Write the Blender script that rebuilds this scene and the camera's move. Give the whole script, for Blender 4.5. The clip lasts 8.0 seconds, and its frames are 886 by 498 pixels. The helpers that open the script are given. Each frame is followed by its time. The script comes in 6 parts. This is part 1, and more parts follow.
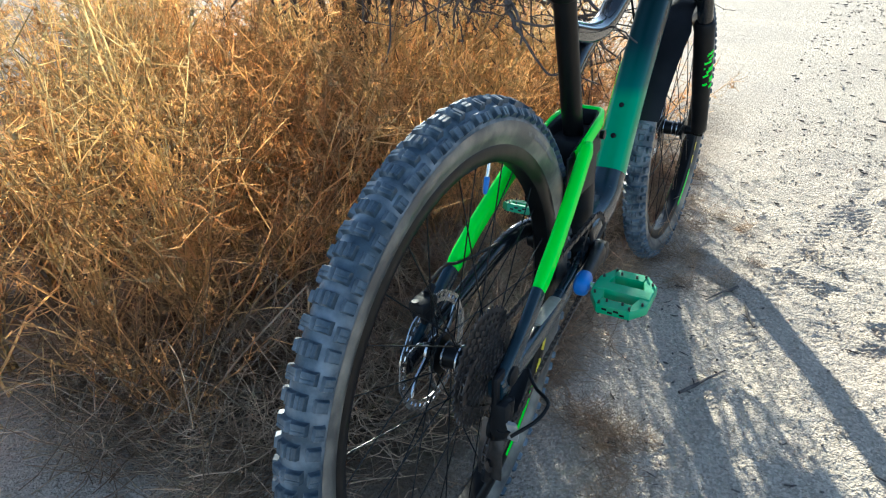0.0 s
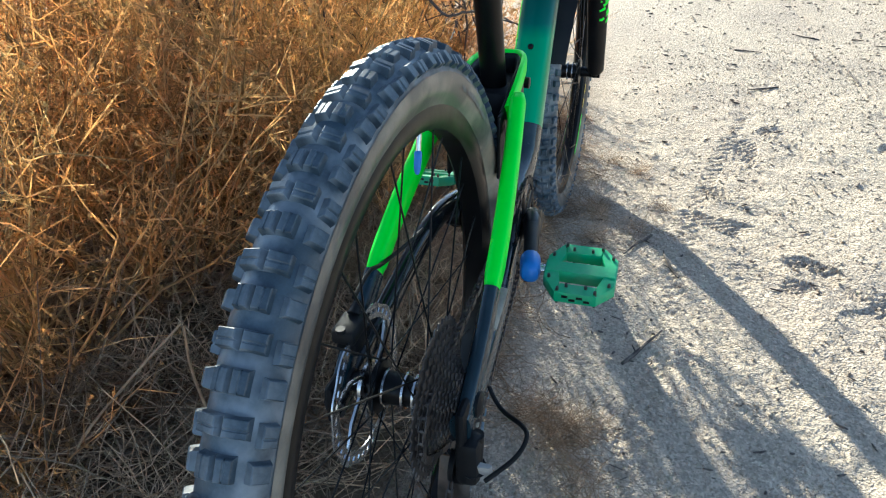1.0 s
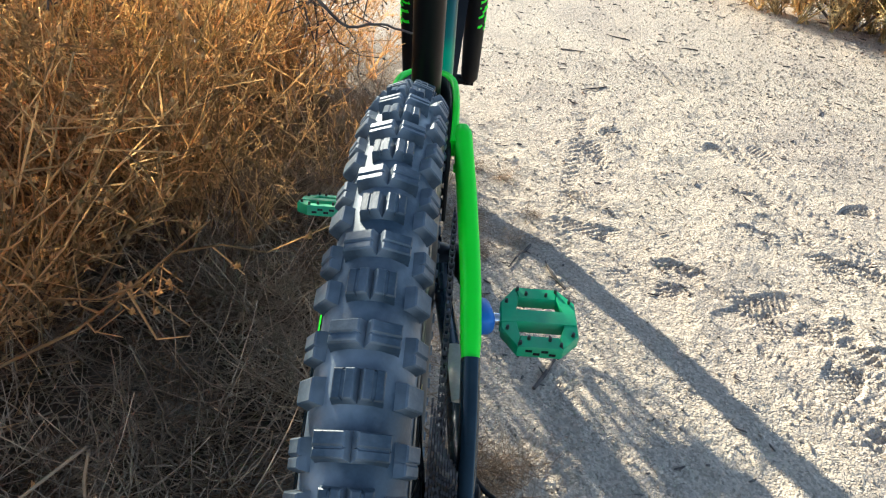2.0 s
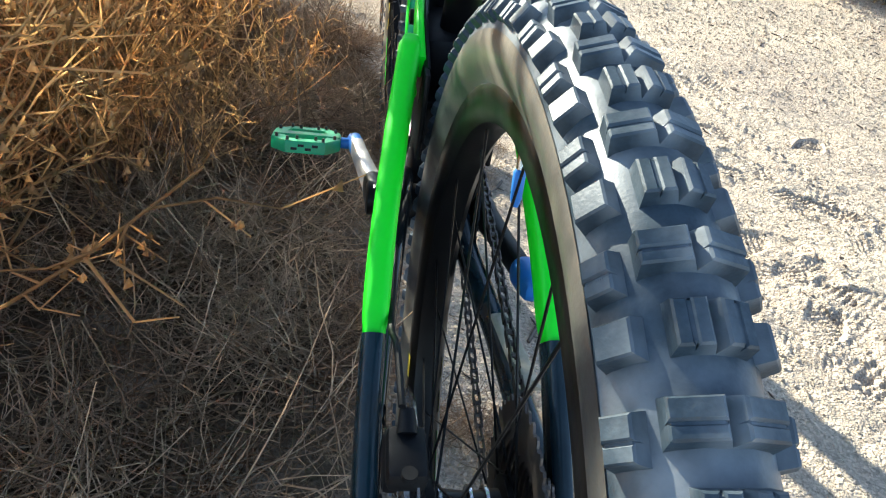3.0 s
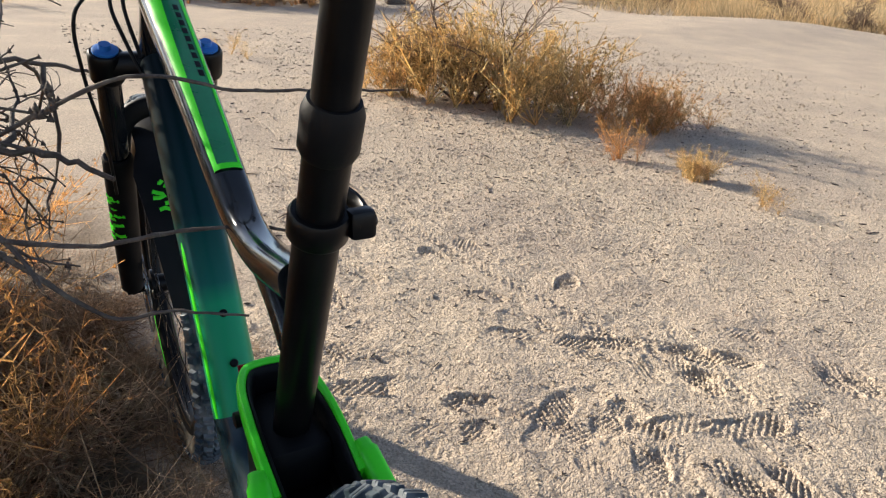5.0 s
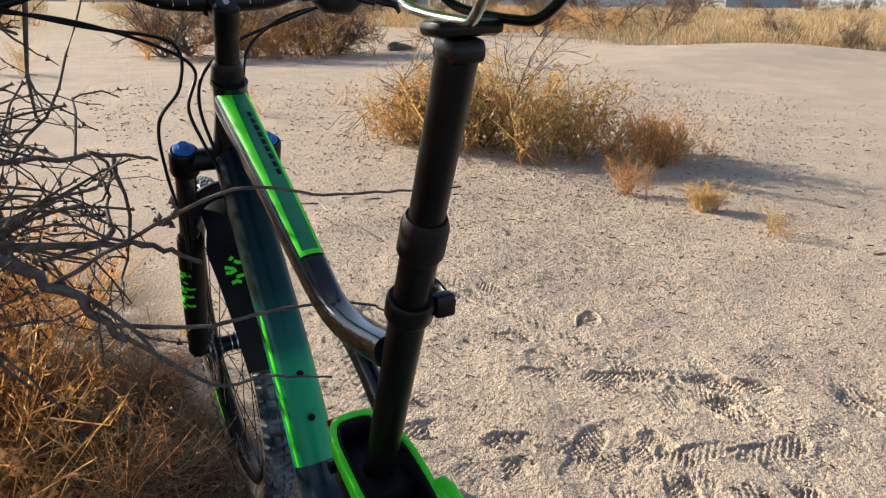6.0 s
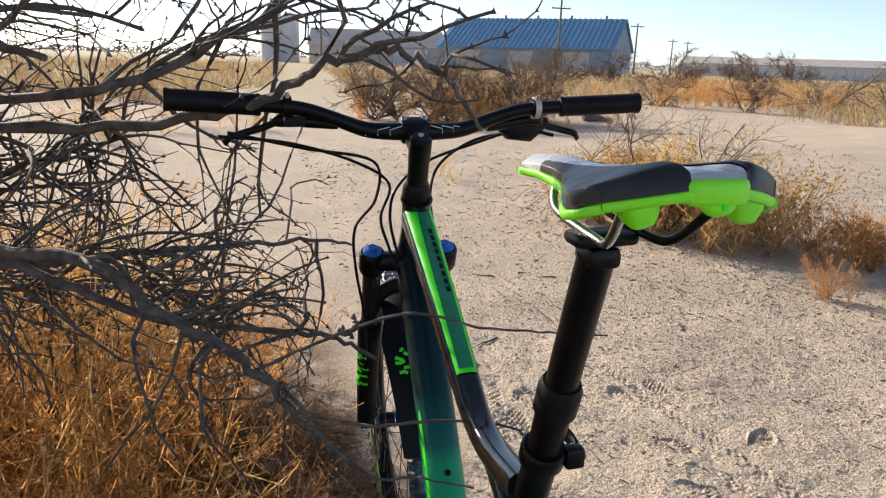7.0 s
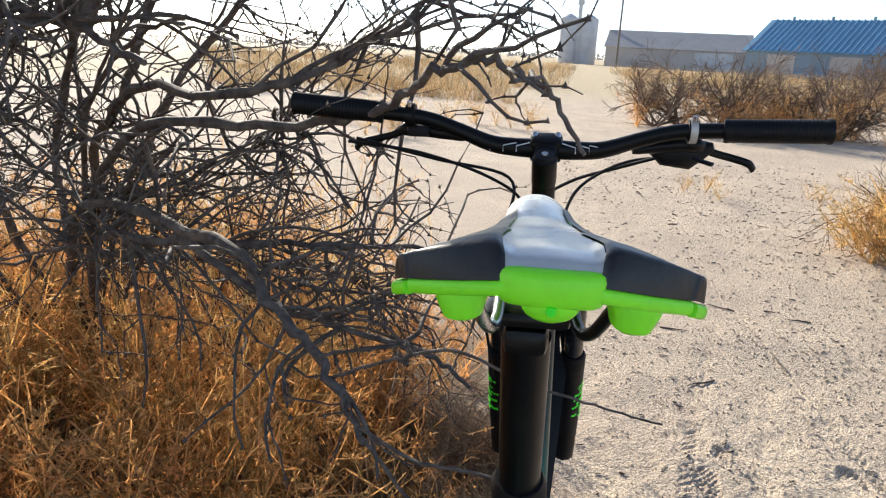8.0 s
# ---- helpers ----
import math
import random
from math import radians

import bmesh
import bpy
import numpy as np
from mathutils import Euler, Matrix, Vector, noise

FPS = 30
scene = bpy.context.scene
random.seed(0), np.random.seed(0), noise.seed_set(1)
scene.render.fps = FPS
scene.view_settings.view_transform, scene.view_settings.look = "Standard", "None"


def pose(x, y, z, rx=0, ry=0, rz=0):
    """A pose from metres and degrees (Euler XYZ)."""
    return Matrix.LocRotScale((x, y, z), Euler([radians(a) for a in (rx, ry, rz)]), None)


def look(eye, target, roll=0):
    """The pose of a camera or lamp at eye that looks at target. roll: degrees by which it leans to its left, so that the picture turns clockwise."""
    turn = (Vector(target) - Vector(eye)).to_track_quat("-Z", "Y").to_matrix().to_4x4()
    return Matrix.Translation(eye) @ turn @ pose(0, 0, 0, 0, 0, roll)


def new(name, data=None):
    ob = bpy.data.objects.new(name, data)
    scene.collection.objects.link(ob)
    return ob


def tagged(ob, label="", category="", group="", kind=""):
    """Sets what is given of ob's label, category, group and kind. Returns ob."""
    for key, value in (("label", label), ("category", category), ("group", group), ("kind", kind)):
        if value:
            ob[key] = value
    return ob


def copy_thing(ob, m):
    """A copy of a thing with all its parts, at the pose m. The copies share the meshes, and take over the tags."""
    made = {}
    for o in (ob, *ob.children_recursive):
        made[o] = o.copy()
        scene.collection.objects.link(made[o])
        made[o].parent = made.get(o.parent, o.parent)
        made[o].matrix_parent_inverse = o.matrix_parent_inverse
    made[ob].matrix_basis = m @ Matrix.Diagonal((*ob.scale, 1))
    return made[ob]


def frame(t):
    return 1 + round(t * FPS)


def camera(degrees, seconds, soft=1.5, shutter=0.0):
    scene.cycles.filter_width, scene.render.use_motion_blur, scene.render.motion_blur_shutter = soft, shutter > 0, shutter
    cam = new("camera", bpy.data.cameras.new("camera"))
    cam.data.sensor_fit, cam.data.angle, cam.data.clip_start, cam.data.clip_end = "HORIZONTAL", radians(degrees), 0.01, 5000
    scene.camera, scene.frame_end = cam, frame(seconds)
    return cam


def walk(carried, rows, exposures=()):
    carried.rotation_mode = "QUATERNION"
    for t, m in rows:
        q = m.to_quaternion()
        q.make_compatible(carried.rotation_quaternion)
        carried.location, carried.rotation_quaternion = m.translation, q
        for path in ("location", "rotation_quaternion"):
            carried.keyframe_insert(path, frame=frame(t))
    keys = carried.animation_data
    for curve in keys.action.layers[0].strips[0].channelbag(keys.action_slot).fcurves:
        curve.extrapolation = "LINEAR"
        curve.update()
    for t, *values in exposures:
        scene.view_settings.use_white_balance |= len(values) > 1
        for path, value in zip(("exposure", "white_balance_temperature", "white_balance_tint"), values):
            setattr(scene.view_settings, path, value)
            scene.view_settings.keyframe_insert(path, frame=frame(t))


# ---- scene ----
cam = camera(65.2, 8.0, soft=1.2)
PATH = [
    (0, (0.356, -0.66, 0.938), (-0.522, 0.873, 0.0), 1.0),
    (0.5, (0.317, -0.638, 0.905), (-0.378, 0.955, -0.084), -0.9),
    (0.8, (0.242, -0.552, 0.868), (-0.331, 1.088, -0.122), -0.8),
    (1, (0.19, -0.49, 0.864), (-0.306, 1.148, -0.17), 0.5),
    (1.5, (0.09, -0.41, 0.861), (-0.233, 1.237, -0.227), 3.3),
    (2, (0.007, -0.384, 0.865), (0.048, 1.324, -0.175), 6.8),
    (2.2, (-0.027, -0.363, 0.851), (0.095, 1.327, -0.212), 8.3),
    (3.3, (-0.132, -0.206, 0.787), (0.27, 1.354, -0.397), 13.3),
    (3.5, (-0.128, -0.183, 0.79), (0.326, 1.384, -0.367), 13.6),
    (3.8, (-0.124, -0.141, 0.808), (0.413, 1.455, -0.271), 12.4),
    (4, (-0.124, -0.116, 0.829), (0.461, 1.488, -0.213), 11.2),
    (4.2, (-0.128, -0.096, 0.859), (0.564, 1.524, -0.088), 8.6),
    (4.5, (-0.146, -0.079, 0.917), (0.64, 1.536, 0.038), 6.3),
    (4.7, (-0.159, -0.083, 0.945), (0.728, 1.507, 0.117), 6.3),
    (5.8, (-0.253, -0.164, 1.051), (0.745, 1.427, 0.362), 2.1),
    (6, (-0.277, -0.171, 1.062), (0.657, 1.461, 0.384), 0.7),
    (6.2, (-0.292, -0.185, 1.087), (0.527, 1.546, 0.51), -0.7),
    (6.5, (-0.304, -0.198, 1.126), (0.395, 1.613, 0.642), 0.4),
    (6.8, (-0.293, -0.217, 1.152), (0.248, 1.641, 0.646), 1.2),
    (7, (-0.27, -0.224, 1.17), (0.205, 1.647, 0.647), 1.9),
    (7.2, (-0.233, -0.233, 1.182), (0.182, 1.65, 0.651), 2.1),
    (7.5, (-0.163, -0.204, 1.188), (0.035, 1.722, 0.684), 5.0),
    (7.6, (-0.133, -0.196, 1.19), (-0.043, 1.734, 0.673), 5.9),
    (7.8, (-0.078, -0.172, 1.191), (-0.193, 1.747, 0.639), 3.5),
    (8, (-0.02, -0.144, 1.191), (-0.313, 1.756, 0.641), 3.0),
]
walk(cam, [(t, look(eye, target, roll)) for t, eye, target, roll in PATH],
     [(0, 1.52, 5600, -3), (1.0, 1.54, 5800, -2), (1.5, 1.53, 5850, -1), (2.2, 1.50, 6100, 1), (3.3, 1.92, 6150, 0), (3.6, 1.95, 6150, 0), (4.0, 1.62, 6250, 2), (4.5, 1.14, 6550, 7), (4.7, 1.0, 6600, 8), (5.8, 0.80, 6700, 10), (6.5, 0.81, 6700, 10), (7.0, 0.82, 6600, 10), (7.5, 0.84, 6500, 9), (8.0, 1.05, 6300, 8)])

# ---- world, sun ----
SUN_AZ, SUN_EL = radians(-32.0), radians(20.0)
world = bpy.data.worlds.new("world")
scene.world = world
world.use_nodes = True
wn = world.node_tree
sky = wn.nodes.new("ShaderNodeTexSky")
sky.sky_type, sky.sun_disc = "NISHITA", False
sky.sun_elevation, sky.sun_rotation = SUN_EL, SUN_AZ
sky.dust_density, sky.air_density, sky.ozone_density = 0.25, 0.65, 3.0
haze = wn.nodes.new("ShaderNodeHueSaturation")
haze.inputs["Saturation"].default_value = 0.75
wn.links.new(sky.outputs[0], haze.inputs["Color"])
wn.links.new(haze.outputs[0], wn.nodes["Background"].inputs[0])
wn.nodes["Background"].inputs[1].default_value = 0.115
sun = new("sun", bpy.data.lights.new("sun", "SUN"))
sun.data.energy, sun.data.angle, sun.data.color = 5.0, radians(0.6), (1.0, 0.9, 0.76)
sun_from = Vector((math.sin(SUN_AZ) * math.cos(SUN_EL), math.cos(SUN_AZ) * math.cos(SUN_EL), math.sin(SUN_EL)))
sun.matrix_world = look(sun_from * 50, (0, 0, 0))


# ---- materials ----
def mat(name, base, rough=0.6, metal=0.0, vary=0.25, scale=30.0, fine=300.0, bump=0.15, dist=0.002, tint=None,
        per="", coat=0.0, dust=0.0, dust_col=(0.42, 0.36, 0.29), trans=0.0, spec=0.5):
    """A surface with two scales of colour variation, relief, and an optional dusting on what faces up."""
    m = bpy.data.materials.new(name)
    m.use_nodes = True
    nt = m.node_tree
    b = nt.nodes["Principled BSDF"]
    tc = nt.nodes.new("ShaderNodeTexCoord")

    def noise_tex(sc, detail):
        n = nt.nodes.new("ShaderNodeTexNoise")
        n.inputs["Scale"].default_value, n.inputs["Detail"].default_value = sc, detail
        nt.links.new(tc.outputs["Object"], n.inputs["Vector"])
        return n

    big, small = noise_tex(scale, 4), noise_tex(fine, 3)
    ramp = nt.nodes.new("ShaderNodeValToRGB")
    lo = tint or tuple(c * (1 - vary) for c in base)
    ramp.color_ramp.elements[0].color, ramp.color_ramp.elements[1].color = (*lo, 1), (*base, 1)
    ramp.color_ramp.elements[0].position, ramp.color_ramp.elements[1].position = 0.35, 0.65
    nt.links.new(big.outputs["Fac"], ramp.inputs[0])
    hsv = nt.nodes.new("ShaderNodeHueSaturation")
    mr = nt.nodes.new("ShaderNodeMapRange")
    mr.inputs["To Min"].default_value, mr.inputs["To Max"].default_value = 1 - vary * 0.8, 1 + vary * 0.8
    nt.links.new(small.outputs["Fac"], mr.inputs[0])
    nt.links.new(mr.outputs[0], hsv.inputs["Value"])
    nt.links.new(ramp.outputs[0], hsv.inputs["Color"])
    col = hsv.outputs[0]
    if per:
        if per == "island":
            rnd = nt.nodes.new("ShaderNodeNewGeometry").outputs["Random Per Island"]
        else:
            rnd = nt.nodes.new("ShaderNodeObjectInfo").outputs["Random"]
        h2 = nt.nodes.new("ShaderNodeHueSaturation")
        m2 = nt.nodes.new("ShaderNodeMapRange")
        m2.inputs["To Min"].default_value, m2.inputs["To Max"].default_value = 0.55, 1.35
        nt.links.new(rnd, m2.inputs[0])
        nt.links.new(m2.outputs[0], h2.inputs["Value"])
        nt.links.new(col, h2.inputs["Color"])
        col = h2.outputs[0]
    if dust:
        dn = noise_tex(scale * 0.7, 6)
        dr = nt.nodes.new("ShaderNodeMapRange")
        dr.inputs["From Min"].default_value, dr.inputs["From Max"].default_value = 0.42, 0.72
        dr.inputs["To Max"].default_value = dust
        nt.links.new(dn.outputs["Fac"], dr.inputs[0])
        mx = nt.nodes.new("ShaderNodeMix")
        mx.data_type = "RGBA"
        mx.inputs["B"].default_value = (*dust_col, 1)
        nt.links.new(dr.outputs[0], mx.inputs["Factor"])
        nt.links.new(col, mx.inputs["A"])
        col = mx.outputs["Result"]
    nt.links.new(col, b.inputs["Base Color"])
    b.inputs["Metallic"].default_value = metal
    b.inputs["Specular IOR Level"].default_value = spec
    rr = nt.nodes.new("ShaderNodeMapRange")
    rr.inputs["To Min"].default_value, rr.inputs["To Max"].default_value = max(0.02, rough - 0.12), min(1, rough + 0.12)
    nt.links.new(big.outputs["Fac"], rr.inputs[0])
    nt.links.new(rr.outputs[0], b.inputs["Roughness"])
    b.inputs["Coat Weight"].default_value = coat
    b.inputs["Coat Roughness"].default_value = 0.08
    if trans:
        b.inputs["Transmission Weight"].default_value = trans
    if bump:
        bp = nt.nodes.new("ShaderNodeBump")
        bp.inputs["Strength"].default_value, bp.inputs["Distance"].default_value = bump, dist
        nt.links.new(small.outputs["Fac"], bp.inputs["Height"])
        nt.links.new(bp.outputs[0], b.inputs["Normal"])
    return m


def thin(m, share=0.5):
    """Lets light through thin dry stems."""
    nt = m.node_tree
    b, out = nt.nodes["Principled BSDF"], nt.nodes["Material Output"]
    tr, mx = nt.nodes.new("ShaderNodeBsdfTranslucent"), nt.nodes.new("ShaderNodeMixShader")
    nt.links.new(b.inputs["Base Color"].links[0].from_socket, tr.inputs["Color"])
    mx.inputs[0].default_value = share
    nt.links.new(b.outputs[0], mx.inputs[1])
    nt.links.new(tr.outputs[0], mx.inputs[2])
    nt.links.new(mx.outputs[0], out.inputs["Surface"])
    return m


NEON = mat("neon_green_paint", (0.06, 0.95, 0.02), 0.45, vary=0.05, bump=0.02)
NEON2 = mat("lime_plastic", (0.27, 0.97, 0.02), 0.4, vary=0.08, bump=0.03)
TYRE = mat("tyre_rubber", (0.050, 0.076, 0.100), 0.45, vary=0.35, scale=45, fine=700, bump=0.2, dist=0.0006, dust=0.85, dust_col=(0.29, 0.315, 0.335), spec=0.5)
PRINT = mat("worn_pale_print", (0.16, 0.15, 0.14), 0.6, vary=0.4, scale=200, bump=0)
TAN = mat("worn_tan_rubber", (0.5, 0.43, 0.32), 0.6, vary=0.25, scale=40, bump=0.05)
WALL_RUBBER = mat("sidewall_rubber", (0.075, 0.072, 0.066), 0.45, vary=0.3, scale=25, fine=500, bump=0.15, dist=0.001, dust=0.8, dust_col=(0.36, 0.32, 0.25), coat=0.25)
BLACK = mat("black_anodised", (0.0045, 0.0045, 0.005), 0.34, vary=0.25, bump=0.04, dust=0.006, spec=0.22)
MATT = mat("matt_black_plastic", (0.006, 0.0063, 0.0075), 0.52, vary=0.25, bump=0.12, dist=0.001, dust=0.012, spec=0.22)
GLOSS = mat("gloss_black_paint", (0.008, 0.011, 0.014), 0.13, vary=0.2, bump=0.01, coat=0.35, dust=0.02, spec=0.4)
TEAL = mat("dark_teal_paint", (0.007, 0.026, 0.038), 0.24, vary=0.25, bump=0.01, coat=0.25, dust=0.03, spec=0.35)
FADE = mat("teal_to_green_paint", (0.012, 0.22, 0.11), 0.32, metal=0.1, vary=0.15, bump=0.02, coat=0.12, dust=0.0, spec=0.25)
fn = FADE.node_tree
ft, fs, fr = fn.nodes.new("ShaderNodeTexCoord"), fn.nodes.new("ShaderNodeSeparateXYZ"), fn.nodes.new("ShaderNodeValToRGB")
fm = fn.nodes.new("ShaderNodeMapRange")
fm.inputs["From Min"].default_value, fm.inputs["From Max"].default_value = 0.42, 0.80
for n_, (pos, colour) in enumerate(((0.0, (0.006, 0.33, 0.13, 1)), (1.0, (0.002, 0.010, 0.014, 1)))):
    fr.color_ramp.elements[n_].position, fr.color_ramp.elements[n_].color = pos, colour
for pos, colour in ((0.36, (0.006, 0.30, 0.13, 1)), (0.42, (0.004, 0.12, 0.09, 1)), (0.62, (0.002, 0.032, 0.036, 1))):
    fr.color_ramp.elements.new(pos).color = colour
fn.links.new(ft.outputs["Object"], fs.inputs[0])
fn.links.new(fs.outputs["Z"], fm.inputs[0])
fn.links.new(fm.outputs[0], fr.inputs[0])
fn.links.new(fr.outputs[0], fn.nodes["Principled BSDF"].inputs["Base Color"])
PANEL = mat("deep_green_print", (0.010, 0.26, 0.10), 0.3, vary=0.15, bump=0.02, coat=0.4)
RED = mat("red_anodised", (0.45, 0.015, 0.02), 0.3, metal=0.6, vary=0.1, bump=0.02)
STEEL = mat("bright_steel", (0.6, 0.6, 0.6), 0.25, metal=1.0, vary=0.1, bump=0.03)
ALLOY = mat("bare_alloy", (0.60, 0.56, 0.52), 0.4, metal=0.35, vary=0.2, bump=0.05, dust=0.3)
DARKSTEEL = mat("dark_steel", (0.12, 0.105, 0.095), 0.4, metal=0.8, vary=0.3, scale=80, bump=0.05, dust=0.35, dust_col=(0.2, 0.14, 0.11))
BLUE = mat("blue_rubber", (0.025, 0.19, 0.6), 0.45, vary=0.1, bump=0.05)
PEDAL = mat("green_nylon", (0.02, 0.42, 0.17), 0.42, vary=0.15, bump=0.08, dust=0.15)
SADDLE_W = mat("white_saddle_vinyl", (0.5, 0.5, 0.49), 0.26, vary=0.08, bump=0.12, dist=0.001)
SADDLE_B = mat("black_saddle_vinyl", (0.006, 0.006, 0.007), 0.45, vary=0.2, bump=0.25, dist=0.001, dust=0.06)
YELLOW = mat("yellow_decal", (0.75, 0.6, 0.04), 0.4, vary=0.1, bump=0.02)
WHITE = mat("white_print", (0.7, 0.7, 0.7), 0.4, vary=0.05, bump=0.0)
SAND = mat("pale_sand", (0.66, 0.54, 0.41), 0.95, vary=0.16, scale=1.7, fine=190, bump=1.0, dist=0.012, tint=(0.56, 0.455, 0.355), spec=0.15)
sn = SAND.node_tree
sb = sn.nodes["Principled BSDF"]
sand_col = sb.inputs["Base Color"].links[0].from_socket
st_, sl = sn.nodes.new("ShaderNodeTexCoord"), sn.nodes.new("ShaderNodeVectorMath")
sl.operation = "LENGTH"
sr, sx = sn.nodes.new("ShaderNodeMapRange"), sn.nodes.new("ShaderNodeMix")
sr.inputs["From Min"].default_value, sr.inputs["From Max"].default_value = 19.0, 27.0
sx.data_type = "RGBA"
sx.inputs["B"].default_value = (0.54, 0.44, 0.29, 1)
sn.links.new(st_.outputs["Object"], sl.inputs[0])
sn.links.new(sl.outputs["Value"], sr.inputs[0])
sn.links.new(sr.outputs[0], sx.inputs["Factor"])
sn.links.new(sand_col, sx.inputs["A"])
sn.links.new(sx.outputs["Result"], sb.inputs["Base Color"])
# relief of trodden earth: mounds, lumps, clods and packed grains
def sand_node(kind, scale, **values):
    node = sn.nodes.new(kind)
    node.inputs["Scale"].default_value = scale
    for key, value in values.items():
        node.inputs[key].default_value = value
    sn.links.new(st_.outputs["Object"], node.inputs["Vector"])
    return node


last = None
for socket, flip, strength, height in ((sand_node("ShaderNodeTexNoise", 9.0, Detail=5.0, Roughness=0.6).outputs["Fac"], False, 0.35, 0.035),
                                       (sand_node("ShaderNodeTexNoise", 42.0, Detail=6.0, Roughness=0.7).outputs["Fac"], False, 0.72, 0.016),
                                       (sand_node("ShaderNodeTexVoronoi", 95.0).outputs["Distance"], True, 0.70, 0.0058),
                                       (sand_node("ShaderNodeTexVoronoi", 230.0).outputs["Distance"], True, 0.9, 0.0034)):
    relief = sn.nodes.new("ShaderNodeBump")
    relief.invert = flip
    relief.inputs["Strength"].default_value, relief.inputs["Distance"].default_value = strength, height
    sn.links.new(socket, relief.inputs["Height"])
    if last:
        sn.links.new(last.outputs[0], relief.inputs["Normal"])
    last = relief
fine_bump = sb.inputs["Normal"].links[0].from_node
fine_bump.inputs["Strength"].default_value, fine_bump.inputs["Distance"].default_value = 0.5, 0.006
sn.links.new(last.outputs[0], fine_bump.inputs["Normal"])
# every grain has its own tone
tone = sand_node("ShaderNodeTexVoronoi", 195.0)
bw, tr_ = sn.nodes.new("ShaderNodeRGBToBW"), sn.nodes.new("ShaderNodeMapRange")
tr_.inputs["To Min"].default_value, tr_.inputs["To Max"].default_value = 0.64, 1.28
th_ = sn.nodes.new("ShaderNodeHueSaturation")
sn.links.new(tone.outputs["Color"], bw.inputs[0])
sn.links.new(bw.outputs[0], tr_.inputs[0])
sn.links.new(tr_.outputs[0], th_.inputs["Value"])
sn.links.new(sx.outputs["Result"], th_.inputs["Color"])
# dark leaf mould under the weeds, with the shade among them painted in
xyz, shaded_mould = sn.nodes.new("ShaderNodeSeparateXYZ"), sn.nodes.new("ShaderNodeMix")
shaded_mould.data_type = "RGBA"
shaded_mould.inputs["B"].default_value = (0.17, 0.125, 0.085, 1)
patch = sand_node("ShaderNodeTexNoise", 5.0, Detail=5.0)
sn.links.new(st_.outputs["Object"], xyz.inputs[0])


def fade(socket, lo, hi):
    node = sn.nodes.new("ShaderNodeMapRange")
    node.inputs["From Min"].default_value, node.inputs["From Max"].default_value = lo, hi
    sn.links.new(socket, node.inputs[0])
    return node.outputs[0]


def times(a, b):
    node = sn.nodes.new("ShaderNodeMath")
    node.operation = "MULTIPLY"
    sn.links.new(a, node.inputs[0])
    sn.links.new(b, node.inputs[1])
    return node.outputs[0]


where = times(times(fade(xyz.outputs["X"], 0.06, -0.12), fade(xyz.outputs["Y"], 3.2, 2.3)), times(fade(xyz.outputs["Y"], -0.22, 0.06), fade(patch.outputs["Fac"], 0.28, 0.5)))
sn.links.new(where, shaded_mould.inputs["Factor"])
sn.links.new(th_.outputs[0], shaded_mould.inputs["A"])
sn.links.new(shaded_mould.outputs["Result"], sb.inputs["Base Color"])
GRASS = thin(mat("dry_weed", (0.90, 0.68, 0.40), 0.8, vary=0.3, scale=2.5, fine=80, bump=0, tint=(0.74, 0.48, 0.25), per="island", spec=0.25), 0.80)
STRAW = thin(mat("pale_straw", (0.88, 0.74, 0.46), 0.8, vary=0.2, scale=4, fine=80, bump=0, tint=(0.76, 0.54, 0.26), per="island", spec=0.2), 0.70)
FIELD = thin(mat("field_straw", (0.76, 0.63, 0.42), 0.85, vary=0.15, scale=0.4, fine=8, bump=0, tint=(0.64, 0.49, 0.29), per="island", spec=0.15), 0.5)
LITTER = thin(mat("grey_dead_stems", (0.66, 0.50, 0.34), 0.9, vary=0.3, scale=5, fine=80, bump=0, tint=(0.30, 0.19, 0.12), per="island", spec=0.2), 0.35)
BARK = mat("grey_brown_bark", (0.17, 0.138, 0.115), 0.8, vary=0.35, scale=40, fine=260, bump=0.6, dist=0.004, tint=(0.075, 0.058, 0.05), spec=0.35)
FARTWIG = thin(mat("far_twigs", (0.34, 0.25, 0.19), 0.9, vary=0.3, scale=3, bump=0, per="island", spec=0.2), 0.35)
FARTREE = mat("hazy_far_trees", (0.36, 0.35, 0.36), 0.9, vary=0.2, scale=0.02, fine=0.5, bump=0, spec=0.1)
ROOFBLUE = mat("blue_metal_roof", (0.17, 0.34, 0.50), 0.5, vary=0.1, scale=0.5, fine=20, bump=0.02)
# far walls and concrete: base colours lightened to stand in for distance haze
WALLBLUE = mat("blue_grey_metal_wall", (0.24, 0.31, 0.38), 0.6, vary=0.12, scale=0.5, fine=20, bump=0.02)
WALLGREY = mat("grey_brown_siding", (0.50, 0.45, 0.41), 0.8, vary=0.12, scale=0.5, fine=20, bump=0.02)
CONCRETE = mat("haze_pale_concrete", (0.62, 0.62, 0.62), 0.8, vary=0.15, scale=0.6, fine=20, bump=0.02)
POLE = mat("weathered_pole_wood", (0.2, 0.17, 0.14), 0.9, vary=0.2, scale=2, bump=0.02)


